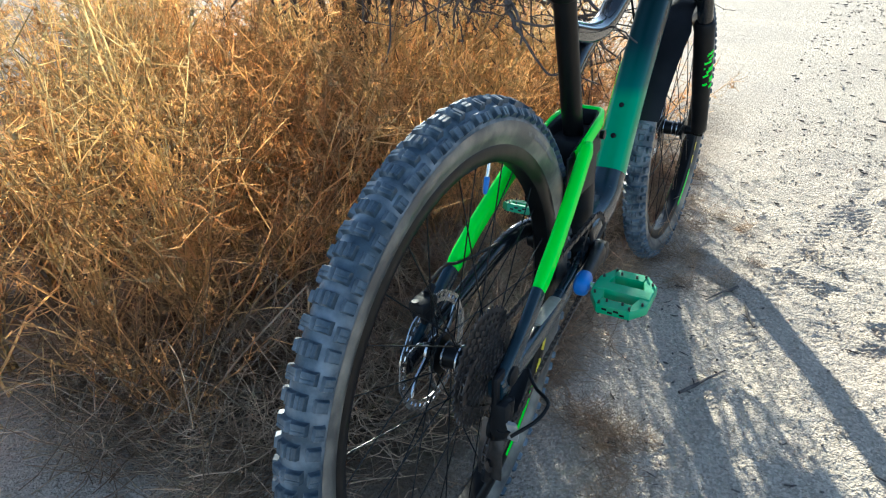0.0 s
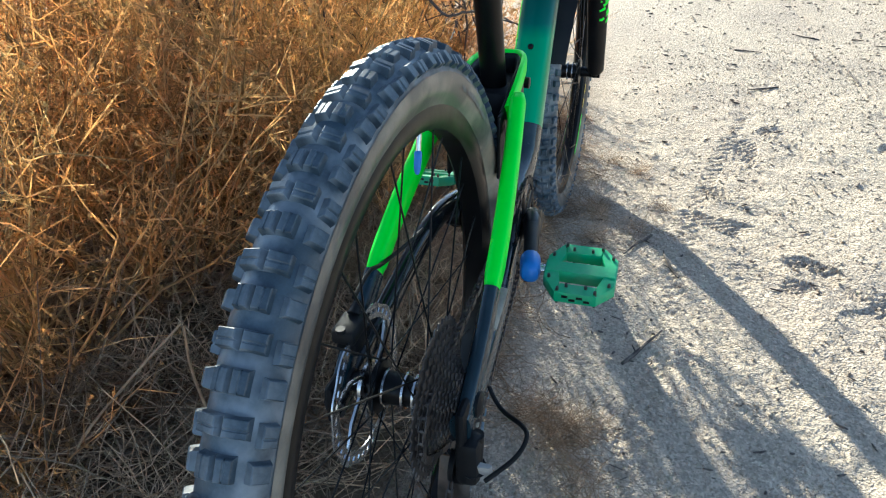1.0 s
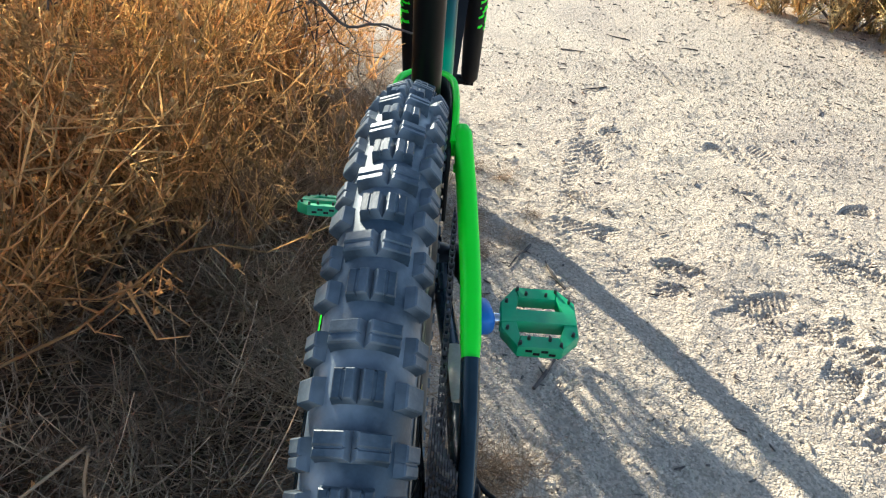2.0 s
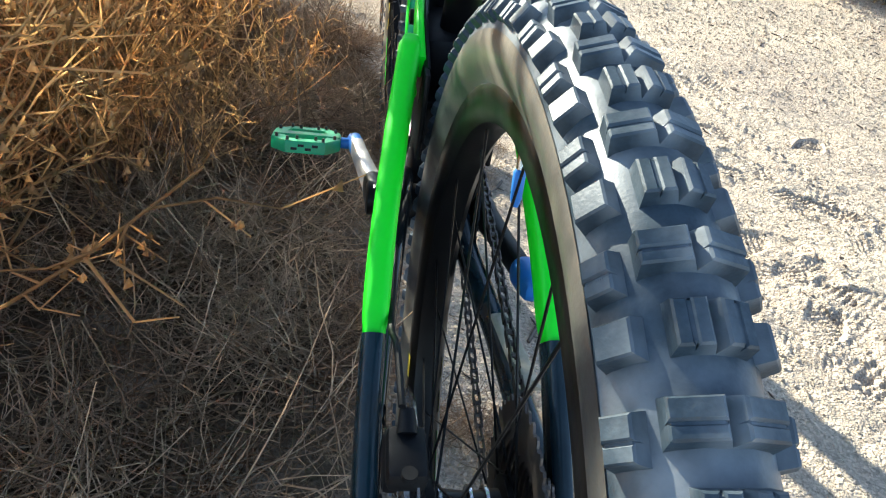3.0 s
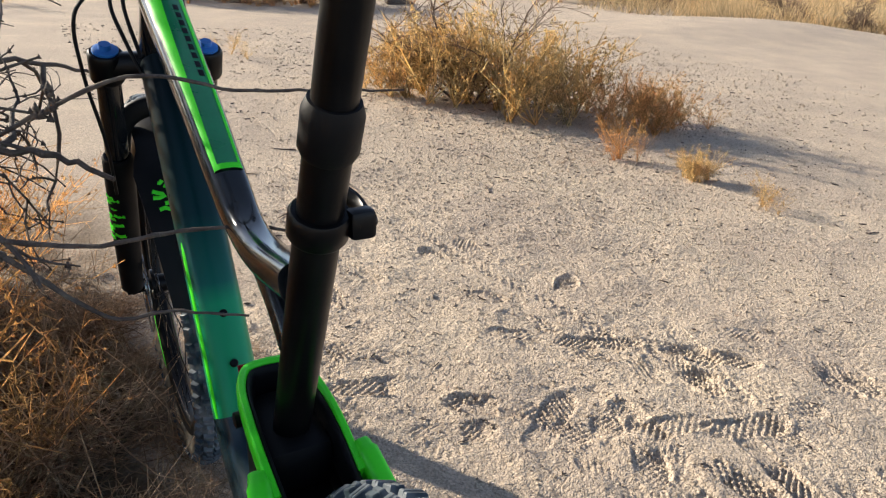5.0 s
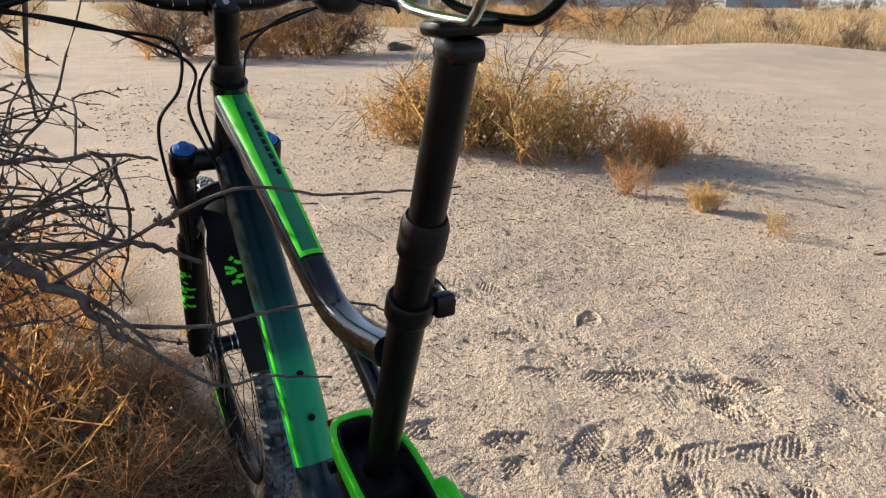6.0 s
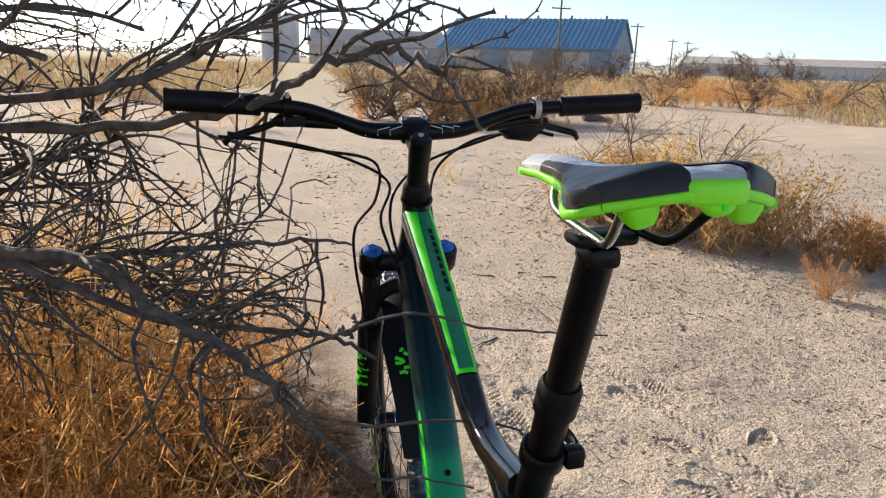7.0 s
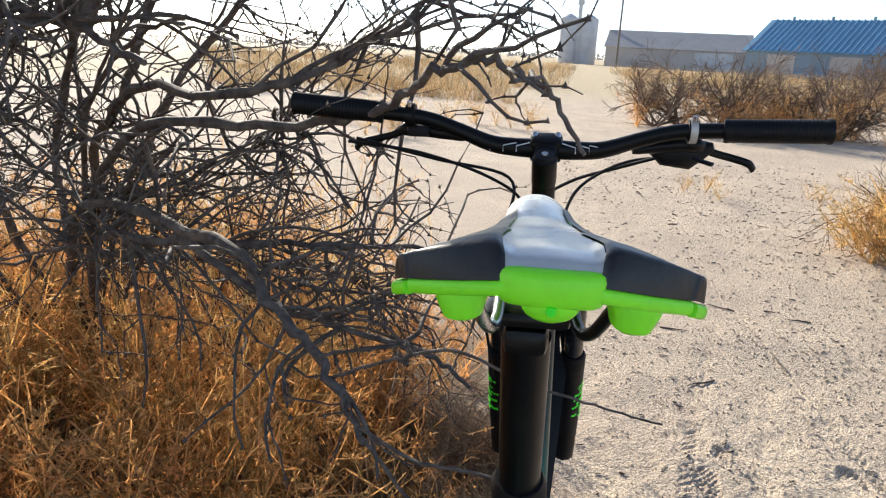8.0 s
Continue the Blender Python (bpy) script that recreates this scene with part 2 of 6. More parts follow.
# ---- mesh helpers ----
class Geo:
    """Vertices and faces of one mesh."""

    def __init__(self):
        self.v, self.f = [], []

    def add(self, verts, faces):
        n = len(self.v)
        self.v += [tuple(p) for p in verts]
        self.f += [tuple(i + n for i in q) for q in faces]
        return self

    def tube(self, path, radius, segs=10, up=(0, 0, 1), caps=True, power=2.0):
        """A sweep along path; radius: a number, or one a point, each a number or (across, up)."""
        pts = [Vector(p) for p in path]
        rad = list(radius) if isinstance(radius, (list, tuple)) and len(radius) == len(pts) and not (len(pts) == 2 and isinstance(radius, tuple)) else [radius] * len(pts)
        rings, up = [], Vector(up)
        for i, p in enumerate(pts):
            d = (pts[min(i + 1, len(pts) - 1)] - pts[max(i - 1, 0)]).normalized()
            side = d.cross(up)
            if side.length < 1e-3:
                side = d.cross(Vector((0, 1, 0.01)))
            side.normalize()
            top = side.cross(d)
            a, b = rad[i] if isinstance(rad[i], (list, tuple)) else (rad[i], rad[i])
            ring = []
            for k in range(segs):
                w = 2 * math.pi * k / segs
                c, s = math.cos(w), math.sin(w)
                c, s = math.copysign(abs(c) ** (2 / power), c), math.copysign(abs(s) ** (2 / power), s)
                ring.append(p + side * (a * c) + top * (b * s))
            rings.append(ring)
        faces = []
        for i in range(len(pts) - 1):
            for k in range(segs):
                j = (k + 1) % segs
                faces.append((i * segs + k, i * segs + j, (i + 1) * segs + j, (i + 1) * segs + k))
        if caps:
            faces += [tuple(range(segs))[::-1], tuple((len(pts) - 1) * segs + k for k in range(segs))]
        return self.add([q for r in rings for q in r], faces)

    def lathe(self, profile, centre, segs=48, axis="x", closed=False):
        """profile: (along the axis, radius) pairs."""
        verts, faces, n = [], [], len(profile)
        for k in range(segs):
            w = 2 * math.pi * k / segs
            for a, r in profile:
                q = {"x": (a, r * math.cos(w), r * math.sin(w)), "z": (r * math.cos(w), r * math.sin(w), a), "y": (r * math.sin(w), a, r * math.cos(w))}[axis]
                verts.append(Vector(centre) + Vector(q))
        for k in range(segs):
            j = (k + 1) % segs
            for i in range(n if closed else n - 1):
                m = (i + 1) % n
                faces.append((k * n + i, k * n + m, j * n + m, j * n + i))
        return self.add(verts, faces)

    def box(self, centre, size, bevel=0.0, turn=None):
        bm = bmesh.new()
        bmesh.ops.create_cube(bm, size=1)
        bmesh.ops.scale(bm, vec=size, verts=bm.verts)
        if bevel:
            bmesh.ops.bevel(bm, geom=bm.edges[:], offset=bevel, segments=2, affect="EDGES", profile=0.5)
        m = Matrix.Translation(centre) @ (turn.to_4x4() if turn else Matrix.Identity(4))
        bm.verts.ensure_lookup_table()
        out = [m @ v.co for v in bm.verts], [tuple(v.index for v in q.verts) for q in bm.faces]
        bm.free()
        return self.add(*out)

    def ball(self, centre, size, segs=12, rings=8):
        verts, faces = [], []
        for i in range(rings + 1):
            p = math.pi * i / rings
            for k in range(segs):
                w = 2 * math.pi * k / segs
                verts.append((centre[0] + size[0] * math.sin(p) * math.cos(w), centre[1] + size[1] * math.sin(p) * math.sin(w), centre[2] + size[2] * math.cos(p)))
        for i in range(rings):
            for k in range(segs):
                j = (k + 1) % segs
                faces.append((i * segs + k, (i + 1) * segs + k, (i + 1) * segs + j, i * segs + j))
        return self.add(verts, faces)

    def prism(self, poly, half, cut=0.0014):
        """A flat plate of outline poly, half its thickness each way, with its edges cut."""
        n = len(poly)
        c = Vector((sum(p[0] for p in poly) / n, sum(p[1] for p in poly) / n))
        vs = []
        for z, k in ((-half, cut), (-half + cut, 0), (half - cut, 0), (half, cut)):
            for p in poly:
                q = Vector(p)
                q -= (q - c).normalized() * k
                vs.append((q.x, q.y, z))
        fs = [tuple(range(n))[::-1], tuple(range(3 * n, 4 * n))]
        for r in range(3):
            fs += [(r * n + i, r * n + (i + 1) % n, (r + 1) * n + (i + 1) % n, (r + 1) * n + i) for i in range(n)]
        return self.add(vs, fs)

    def mesh(self, name, material, smooth=40):
        me = bpy.data.meshes.new(name)
        me.from_pydata(self.v, [], self.f)
        bm = bmesh.new()
        bm.from_mesh(me)
        bmesh.ops.recalc_face_normals(bm, faces=bm.faces)
        bm.to_mesh(me)
        bm.free()
        me.materials.append(material)
        if smooth:
            me.shade_smooth()
            me.set_sharp_from_angle(angle=radians(smooth))
        return me


def part(name, geo, material, parent, label="", smooth=40):
    ob = new(name, geo.mesh(name, material, smooth))
    ob.parent = parent
    if label:
        ob["label"] = label
    return ob


def thing(name, at, label, category, group="", kind="", turn=(0, 0, 0)):
    ob = new(name)
    ob.location, ob.rotation_euler = at, [radians(a) for a in turn]
    return tagged(ob, label, category, group, kind)


def solid(name, geo, material, label, category="", group="", kind="", smooth=40):
    return tagged(new(name, geo.mesh(name, material, smooth)), label, category, group, kind)


def fast_mesh(name, verts, tris, material, smooth=True):
    """A mesh from numpy arrays of vertices and triangles."""
    me = bpy.data.meshes.new(name)
    me.vertices.add(len(verts))
    me.vertices.foreach_set("co", np.asarray(verts, np.float32).ravel())
    me.loops.add(len(tris) * 3)
    me.loops.foreach_set("vertex_index", np.asarray(tris, np.int32).ravel())
    me.polygons.add(len(tris))
    me.polygons.foreach_set("loop_start", np.arange(0, len(tris) * 3, 3, dtype=np.int32))
    me.update(calc_edges=True)
    me.materials.append(material)
    if smooth:
        me.shade_smooth()
    return me


def curve_pts(points, n=6):
    """Catmull-Rom through the points."""
    p = [Vector(q) for q in points]
    p = [p[0] * 2 - p[1]] + p + [p[-1] * 2 - p[-2]]
    out = []
    for i in range(1, len(p) - 2):
        for k in range(n):
            t = k / n
            out.append(0.5 * (2 * p[i] + (p[i + 1] - p[i - 1]) * t + (2 * p[i - 1] - 5 * p[i] + 4 * p[i + 1] - p[i + 2]) * t * t
                              + (3 * p[i] - p[i - 1] - 3 * p[i + 1] + p[i + 2]) * t ** 3))
    return out + [p[-2]]


# ---- ground ----
rng = np.random.default_rng(7)


def spaced(lo, hi, step, far, grow_lo=1.25, grow_hi=1.07):
    """Coordinates that are dense from lo to hi and grow apart out to far."""
    mid = list(np.arange(lo, hi, step))
    d, a, left = step, lo, []
    while a > -far:
        d = min(d * grow_lo, far / 4)
        a -= d
        left.append(a)
    d, a, right = step, mid[-1], []
    while a < far:
        d = min(d * grow_hi, far / 4)
        a += d
        right.append(a)
    return np.array(left[::-1] + mid + right)


def smooth_noise(x, y, scale, seed):
    r = np.random.default_rng(seed)
    out = np.zeros_like(x)
    for k in range(7):
        a, ph = r.uniform(0, 2 * np.pi), r.uniform(0, 2 * np.pi)
        f = scale * r.uniform(0.6, 1.7)
        out += np.sin((x * np.cos(a) + y * np.sin(a)) * f + ph + 1.3 * np.sin((x * np.sin(a) - y * np.cos(a)) * f * 0.7 + k))
    return out / 4


TABLES = {}


def grain(x, y, cell, seed):
    """Lumps of random height on a jittered lattice."""
    t = TABLES.setdefault(seed, np.random.default_rng(seed).random((256, 256)) if seed not in TABLES else None)
    u, v = x / cell, y / cell
    i, j = np.floor(u).astype(int), np.floor(v).astype(int)
    fu, fv = u - i, v - j
    fu, fv = fu * fu * (3 - 2 * fu), fv * fv * (3 - 2 * fv)
    g = lambda a, b: t[a % 256, b % 256]
    return (g(i, j) * (1 - fu) + g(i + 1, j) * fu) * (1 - fv) + (g(i, j + 1) * (1 - fu) + g(i + 1, j + 1) * fu) * fv - 0.5


# shoe prints: place, heading in degrees
PRINTS = [(0.922, 1.565, -38), (1.024, 1.321, -46), (1.15, 1.22, -85), (1.29, 0.877, -105), (0.44, 1.187, -15), (0.54, 0.955, -20), (1.168, 0.70, -13), (0.85, 0.64, -95), (0.885, 0.869, -120), (1.236, 0.656, -57), (0.52, 1.72, -70), (0.95, 1.263, -29)]
PRINTS += [(float(rng.uniform(0.72, 1.75)), float(rng.uniform(0.22, 1.05)), float(rng.uniform(-130, -20))) for _ in range(30)]
PRINTS += [(float(rng.uniform(0.45, 2.0)), float(rng.uniform(0.35, 1.9)), float(rng.uniform(0, 180))) for _ in range(16)]


def tread_track(x, y, path, width, depth):
    """A bicycle tyre's track along a line of points."""
    h = np.zeros_like(x)
    for (ax, ay), (bx, by) in zip(path, path[1:]):
        dx, dy = bx - ax, by - ay
        n = math.hypot(dx, dy)
        along, off = ((x - ax) * dx + (y - ay) * dy) / n, ((x - ax) * dy - (y - ay) * dx) / n
        inside = np.clip(1 - (np.abs(off) / width) ** 4, 0, 1) * ((along > 0) & (along < n))
        h = np.minimum(h, -inside * depth * (0.55 + 0.45 * np.sign(np.sin(along * 2 * np.pi / 0.036) * np.sin(off * 2 * np.pi / 0.034 + 0.6))))
    return h


def ground_height(x, y):
    r = np.hypot(x - 0.8, y - 1.2)
    ramp = lambda v, a, b: np.clip((v - a) / (b - a), 0, 1)
    near = ramp(x, 0.02, 0.25) * ramp(-x, -2.2, -1.9) * ramp(y, 0.1, 0.35) * ramp(-y, -2.75, -2.4)
    h = 0.012 * smooth_noise(x, y, 1.1, 3)
    h += near * (0.003 * smooth_noise(x, y, 9, 4) + 0.006 * grain(x, y, 0.085, 5) + 0.004 * grain(x, y, 0.04, 6) + 0.0022 * grain(x, y, 0.013, 9))
    mid = ramp(x, 0.02, 0.4) * ramp(-r, -11, -5) * ramp(y, -0.2, 0.4)
    h += mid * (0.010 * grain(x, y, 0.33, 31) + 0.008 * grain(x, y, 0.15, 32) + 0.014 * np.maximum(0, grain(x, y, 0.10, 33) - 0.22))
    out_far = np.clip((r - 2.5) / 2, 0, 1) * ramp(-r, -22, -14) * ramp(x, 0.3, 1.0)
    h += out_far * (0.030 * grain(x, y, 0.95, 34) + 0.016 * grain(x, y, 0.5, 35))
    h += near * 0.016 * np.maximum(0, grain(x, y, 0.04, 8) - 0.32)
    for px, py, a in PRINTS:
        c, s = math.cos(radians(a)), math.sin(radians(a))
        wob = 0.008 * grain(x, y, 0.05, 21)
        u, v = (x - px) * c + (y - py) * s + wob, -(x - px) * s + (y - py) * c + wob
        waist = 0.043 - 0.009 * np.cos((u + 0.02) * 24)
        d = np.sqrt((u / 0.135) ** 2 + (v / waist) ** 2)
        deep = (0.5 + 0.8 * ((px * 7.3 + py * 3.1) % 1.0)) * np.clip(0.25 + 2.2 * (grain(x + px, y, 0.085, 24) + 0.22), 0, 1)
        wall = np.clip((1 - d) / 0.15, 0, 1)
        lug = 0.0175 + 0.008 * ((px * 5.7) % 1.0)
        ridge = 0.0056 * np.clip(1.8 * np.sin(u * 2 * np.pi / lug) * np.sin(v * 2 * np.pi / lug) + 0.4, 0, 1)
        h += near * deep * np.where(d < 1, wall * (-0.0088 + ridge * (grain(x, y, 0.06, 23) > -0.22)) * (0.6 + 0.6 * (u > 0)), 0.0036 * np.exp(-((d - 1.07) / 0.08) ** 2) * np.maximum(0, 2.2 * grain(x, y, 0.035, 22) + 0.5)) * (d < 1.6)
    h += tread_track(x, y, [(0.30, 0.75), (0.36, 1.3), (0.55, 2.2), (0.95, 3.6), (0.8, 6.5), (0.3, 10.0)], 0.026, 0.003)
    h += tread_track(x, y, [(0.22, 0.2), (0.29, 0.62)], 0.03, 0.0028)
    h += tread_track(x, y, [(1.20, 1.10), (1.07, 1.7), (1.03, 2.1), (0.95, 3.4)], 0.026, 0.0032)
    flat = np.clip((np.hypot(x, np.minimum(np.abs(y), np.abs(y - 1.217))) - 0.04) / 0.12, 0, 1)
    h *= flat
    h -= 0.013 * np.exp(-(x ** 2 + y ** 2) / 0.12)
    # a low bank on the far side of the track, and the plain beyond
    h += 0.30 * np.exp(-(((x - 13) / 4.0) ** 2 + ((y - 9.5) / 2.2) ** 2))
    h += 0.10 * smooth_noise(x, y, 0.25, 11) * np.clip((r - 6) / 10, 0, 1) * np.clip(1 - (r - 40) / 60, 0, 1)
    return h


def ground():
    xs, ys = spaced(0.22, 1.80, 0.0040, 2600), spaced(0.30, 2.05, 0.0040, 2600)
    X, Y = np.meshgrid(xs, ys, indexing="ij")
    V = np.stack([X, Y, ground_height(X, Y)], -1).reshape(-1, 3)
    n, m = len(xs), len(ys)
    i = (np.arange(n - 1)[:, None] * m + np.arange(m - 1)[None]).ravel()
    T = np.concatenate([np.stack([i, i + m, i + m + 1], 1), np.stack([i, i + m + 1, i + 1], 1)])
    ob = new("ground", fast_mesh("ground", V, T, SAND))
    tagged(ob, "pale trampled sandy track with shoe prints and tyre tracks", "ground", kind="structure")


ground()

# ---- the bicycle ----
bike = thing("mountain_bike", (0.004, 0, 0.002), "black and neon green full-suspension mountain bike leaning into a thorny shrub", "bicycle", turn=(0, -2.1, 0))
AXLE_R, AXLE_F = Vector((0.003, 0.030, 0.350)), Vector((0, 1.217, 0.357))
STEER = Vector((0, -0.4147, 0.91)).normalized()


def casing_geo():
    """The tyre's round casing, about the axle at the origin."""
    prof = [(0.0255 * math.sin(a), 0.3255 + 0.0300 * math.cos(a)) for a in [radians(d) for d in range(-128, 129, 16)]]
    return Geo().lathe([(-0.0155, 0.298)] + prof + [(0.0155, 0.298)], (0, 0, 0), 128)


def knob_geo(length, width, height, slit="", skew=0.0, hook=0.0):
    """One tread block on the plane z = 0: x round the wheel, y across. A slit along x or y splits its top."""
    def block(x0, x1, y0, y1, top):
        vs = []
        for lift, k in ((-0.0035, 0.0014), (top - 0.0008, 0.0), (top, -0.0007)):
            for x, y in ((x0 - k, y0 - k), (x1 + k, y0 - k), (x1 + k, y1 + k), (x0 - k, y1 + k)):
                vs.append((x + skew * y + hook * abs(y), y, lift))
        fs = [(8, 9, 10, 11)]
        for q in (0, 4):
            fs += [(q + i, q + (i + 1) % 4, q + 4 + (i + 1) % 4, q + 4 + i) for i in range(4)]
        g.add(vs, fs)

    g = Geo()
    a, b, gap = length / 2, width / 2, 0.0004
    if slit == "y":
        block(-a, -gap + 0.001, -b, b, height)
        block(gap + 0.001, a, -b, b, height * 0.92)
        block(-a * 0.8, a * 0.8, -b * 0.96, b * 0.96, height * 0.82)
    elif slit == "x":
        block(-a, a, -b, -gap, height)
        block(-a, a, gap, b, height * 0.95)
        block(-a * 0.92, a * 0.92, -b * 0.8, b * 0.8, height * 0.88)
    else:
        block(-a, a, -b, b, height)
    return g


def knob_place(th, ph):
    """Where a block stands: th round the wheel, ph round the casing's section."""
    ct, st, cp, sp = math.cos(th), math.sin(th), math.cos(ph), math.sin(ph)
    rad, tan = Vector((0, ct, st)), Vector((0, -st, ct))
    n, across = rad * cp + Vector((sp, 0, 0)), Vector((cp, 0, 0)) - rad * sp
    at = rad * (0.3255 + 0.0298 * cp) + Vector((0.0253 * sp, 0, 0))
    return Matrix(((tan.x, across.x, n.x, at.x), (tan.y, across.y, n.y, at.y), (tan.z, across.z, n.z, at.z), (0, 0, 0, 1)))


ROWS = 90
KNOBS = {"wide": knob_geo(0.0115, 0.0150, 0.0060, "y", 0.0, 0.10), "narrow": knob_geo(0.0140, 0.0100, 0.0060, "x"),
         "shoulder": knob_geo(0.0132, 0.0105, 0.0062, "y"), "paddle": knob_geo(0.0112, 0.0125, 0.0060)}


def tread_rows():
    """Every block of the tread: its kind, its row and its matrix."""
    for k in range(ROWS):
        th = 2 * math.pi * k / ROWS
        for side in (-1, 1):
            flip = Matrix.Diagonal((1, side, 1, 1))
            if k % 2:
                yield "wide", k, knob_place(th, side * 0.325) @ flip
                yield "shoulder", k, knob_place(th + 0.012, side * 1.00) @ flip
            else:
                yield "narrow", k, knob_place(th, side * 0.225) @ flip
                yield "paddle", k, knob_place(th + 0.004, side * 0.93) @ flip


TYRE_MESH = casing_geo().mesh("tyre", TYRE, 35)
KNOB_MESHES = {kind: g.mesh("knob", TYRE, 0) for kind, g in KNOBS.items()}
SPOKE = Geo().tube([(0, 0, 0), (0, 0, 1)], 0.001, 6).mesh("spoke", BLACK)


def wheel(name, centre, front):
    hub = Geo().lathe([(-0.062, 0.0), (-0.062, 0.011), (-0.036, 0.012), (-0.034, 0.029), (-0.028, 0.030), (-0.026, 0.019), (0, 0.0165),
                       (0.022, 0.019), (0.024, 0.029), (0.030, 0.029), (0.032, 0.012), (0.062, 0.011), (0.062, 0)], (0, 0, 0), 32)
    w = part(name, hub, BLACK, bike)
    w.location = centre
    t = new("tyre", TYRE_MESH)
    t.parent = w
    t["label"] = "knobbly black tyre grey with dust"
    # blocks on the upper and rear part of the rear tyre are parts; the rest is one tread
    rest, turn = Geo(), Matrix.Rotation(radians(0.0 if front else 2.0), 4, "X")
    for kind, row, m in tread_rows():
        m = turn @ m
        if not front and 1 <= row <= 72:
            ob = new("knob", KNOB_MESHES[kind])
            ob.parent = w
            ob.matrix_local = m
        else:
            rest.add([m @ Vector(q) for q in KNOBS[kind].v], KNOBS[kind].f)
    part("tread", rest, TYRE, w, smooth=0)["kind"] = "stuff"
    walls = Geo()
    for s in (-1, 1):
        walls.lathe([(s * (0.0005 + 0.0255 * math.sin(a)), 0.3255 + 0.0287 * math.cos(a)) for a in [radians(d) for d in range(76, 130, 6)]] + [(s * 0.0158, 0.2975)], (0, 0, 0), 128)
    part("sidewall", walls, WALL_RUBBER, w, "smooth dusty sidewalls")
    for a0, a1 in ((44, 49), (50, 53), (54, 60), (62, 64), (224, 229), (230, 233), (234, 240)):
        n = 6
        ring = [radians(a0 + (a1 - a0) * k / n) for k in range(n + 1)]
        vs = [(0.0257 + (0.0006 if r < 0.322 else 0.0), r * math.cos(a), r * math.sin(a)) for a in ring for r in (0.318, 0.329)]
        part("sidewall_print", Geo().add(vs, [(2 * k, 2 * k + 1, 2 * k + 3, 2 * k + 2) for k in range(n)]), PRINT, w)
    rim = Geo().lathe([(-0.017, 0.3025), (-0.0185, 0.300), (-0.0178, 0.285), (-0.012, 0.2775), (0, 0.2755), (0.012, 0.2775), (0.0178, 0.285), (0.0185, 0.300), (0.017, 0.3025), (0.012, 0.287), (-0.012, 0.287)],
                      (0, 0, 0), 112, closed=True)
    part("rim", rim, BLACK, w, "black alloy rim")
    rnd = random.Random(3)
    for k in range(28):
        side = 1 if k % 2 else -1
        lead = 1 if (k // 2) % 2 else -1
        a = 2 * math.pi * k / 28 + 0.05
        b = a - lead * radians(72) + side * 0.1
        p = Vector((side * 0.029, 0.027 * math.cos(b), 0.027 * math.sin(b)))
        q = Vector((side * 0.004, 0.277 * math.cos(a), 0.277 * math.sin(a)))
        ob = new("spoke", SPOKE)
        ob.parent = w
        ob.matrix_local = Matrix.Translation(p) @ (q - p).to_track_quat("Z", "Y").to_matrix().to_4x4() @ Matrix.Diagonal((1, 1, (q - p).length, 1))
    # brake disc with its holes and arms
    disc, R = Geo(), 0.09 if front else 0.088
    n, rows = 72, 4
    cell = lambda i, k: 0 <= i < rows - 1 and not (i == 1 and k % 2)
    dv = []
    for x in (-0.0009, 0.0009):
        for i in range(rows):
            for k in range(n):
                a = 2 * math.pi * k / n
                rad = (R - 0.0155, R - 0.010, R - 0.005, R + 0.0015 * math.sin(k * 1.05))[i]
                dv.append((x, rad * math.cos(a), rad * math.sin(a)))
    at = lambda side, i, k: (side * rows + i) * n + k % n
    df = []
    for i in range(rows - 1):
        for k in range(n):
            if cell(i, k):
                df += [(at(0, i, k), at(0, i, k + 1), at(0, i + 1, k + 1), at(0, i + 1, k)), (at(1, i, k), at(1, i + 1, k), at(1, i + 1, k + 1), at(1, i, k + 1))]
                for (p, q), open_side in (((at(0, i, k), at(0, i, k + 1)), not cell(i - 1, k)), ((at(0, i + 1, k), at(0, i + 1, k + 1)), not cell(i + 1, k)),
                                          ((at(0, i, k), at(0, i + 1, k)), not cell(i, (k - 1) % n)), ((at(0, i, k + 1), at(0, i + 1, k + 1)), not cell(i, (k + 1) % n))):
                    if open_side:
                        df.append((p, q, q + rows * n, p + rows * n))
    disc.add(dv, df)
    for k in range(6):
        a = k * math.pi / 3
        arm = Geo().tube([(0, 0.02 * math.cos(a), 0.02 * math.sin(a)), (0, 0.05 * math.cos(a + 0.35), 0.05 * math.sin(a + 0.35)), (0, (R - 0.014) * math.cos(a + 0.6), (R - 0.014) * math.sin(a + 0.6))], 0.0028, 6)
        part("disc_arm", arm, STEEL, w).location = (-0.046, 0, 0)
    part("disc_mount", Geo().lathe([(-0.002, 0.014), (-0.002, 0.024), (0.002, 0.024), (0.002, 0.014)], (0, 0, 0), 24, closed=True), STEEL, w).location = (-0.046, 0, 0)
    d = part("brake_disc", disc, STEEL, w, "drilled steel brake disc", 30)
    d.location = (-0.046, 0, 0)
    rings = Geo()
    for x in (-0.022, 0.0, 0.012):
        rings.lathe([(x - 0.0012, 0.0195), (x - 0.0012, 0.0215), (x + 0.0012, 0.0215), (x + 0.0012, 0.0195)], (0, 0, 0), 24, closed=True)
    part("hub_ring", rings, STEEL, w)
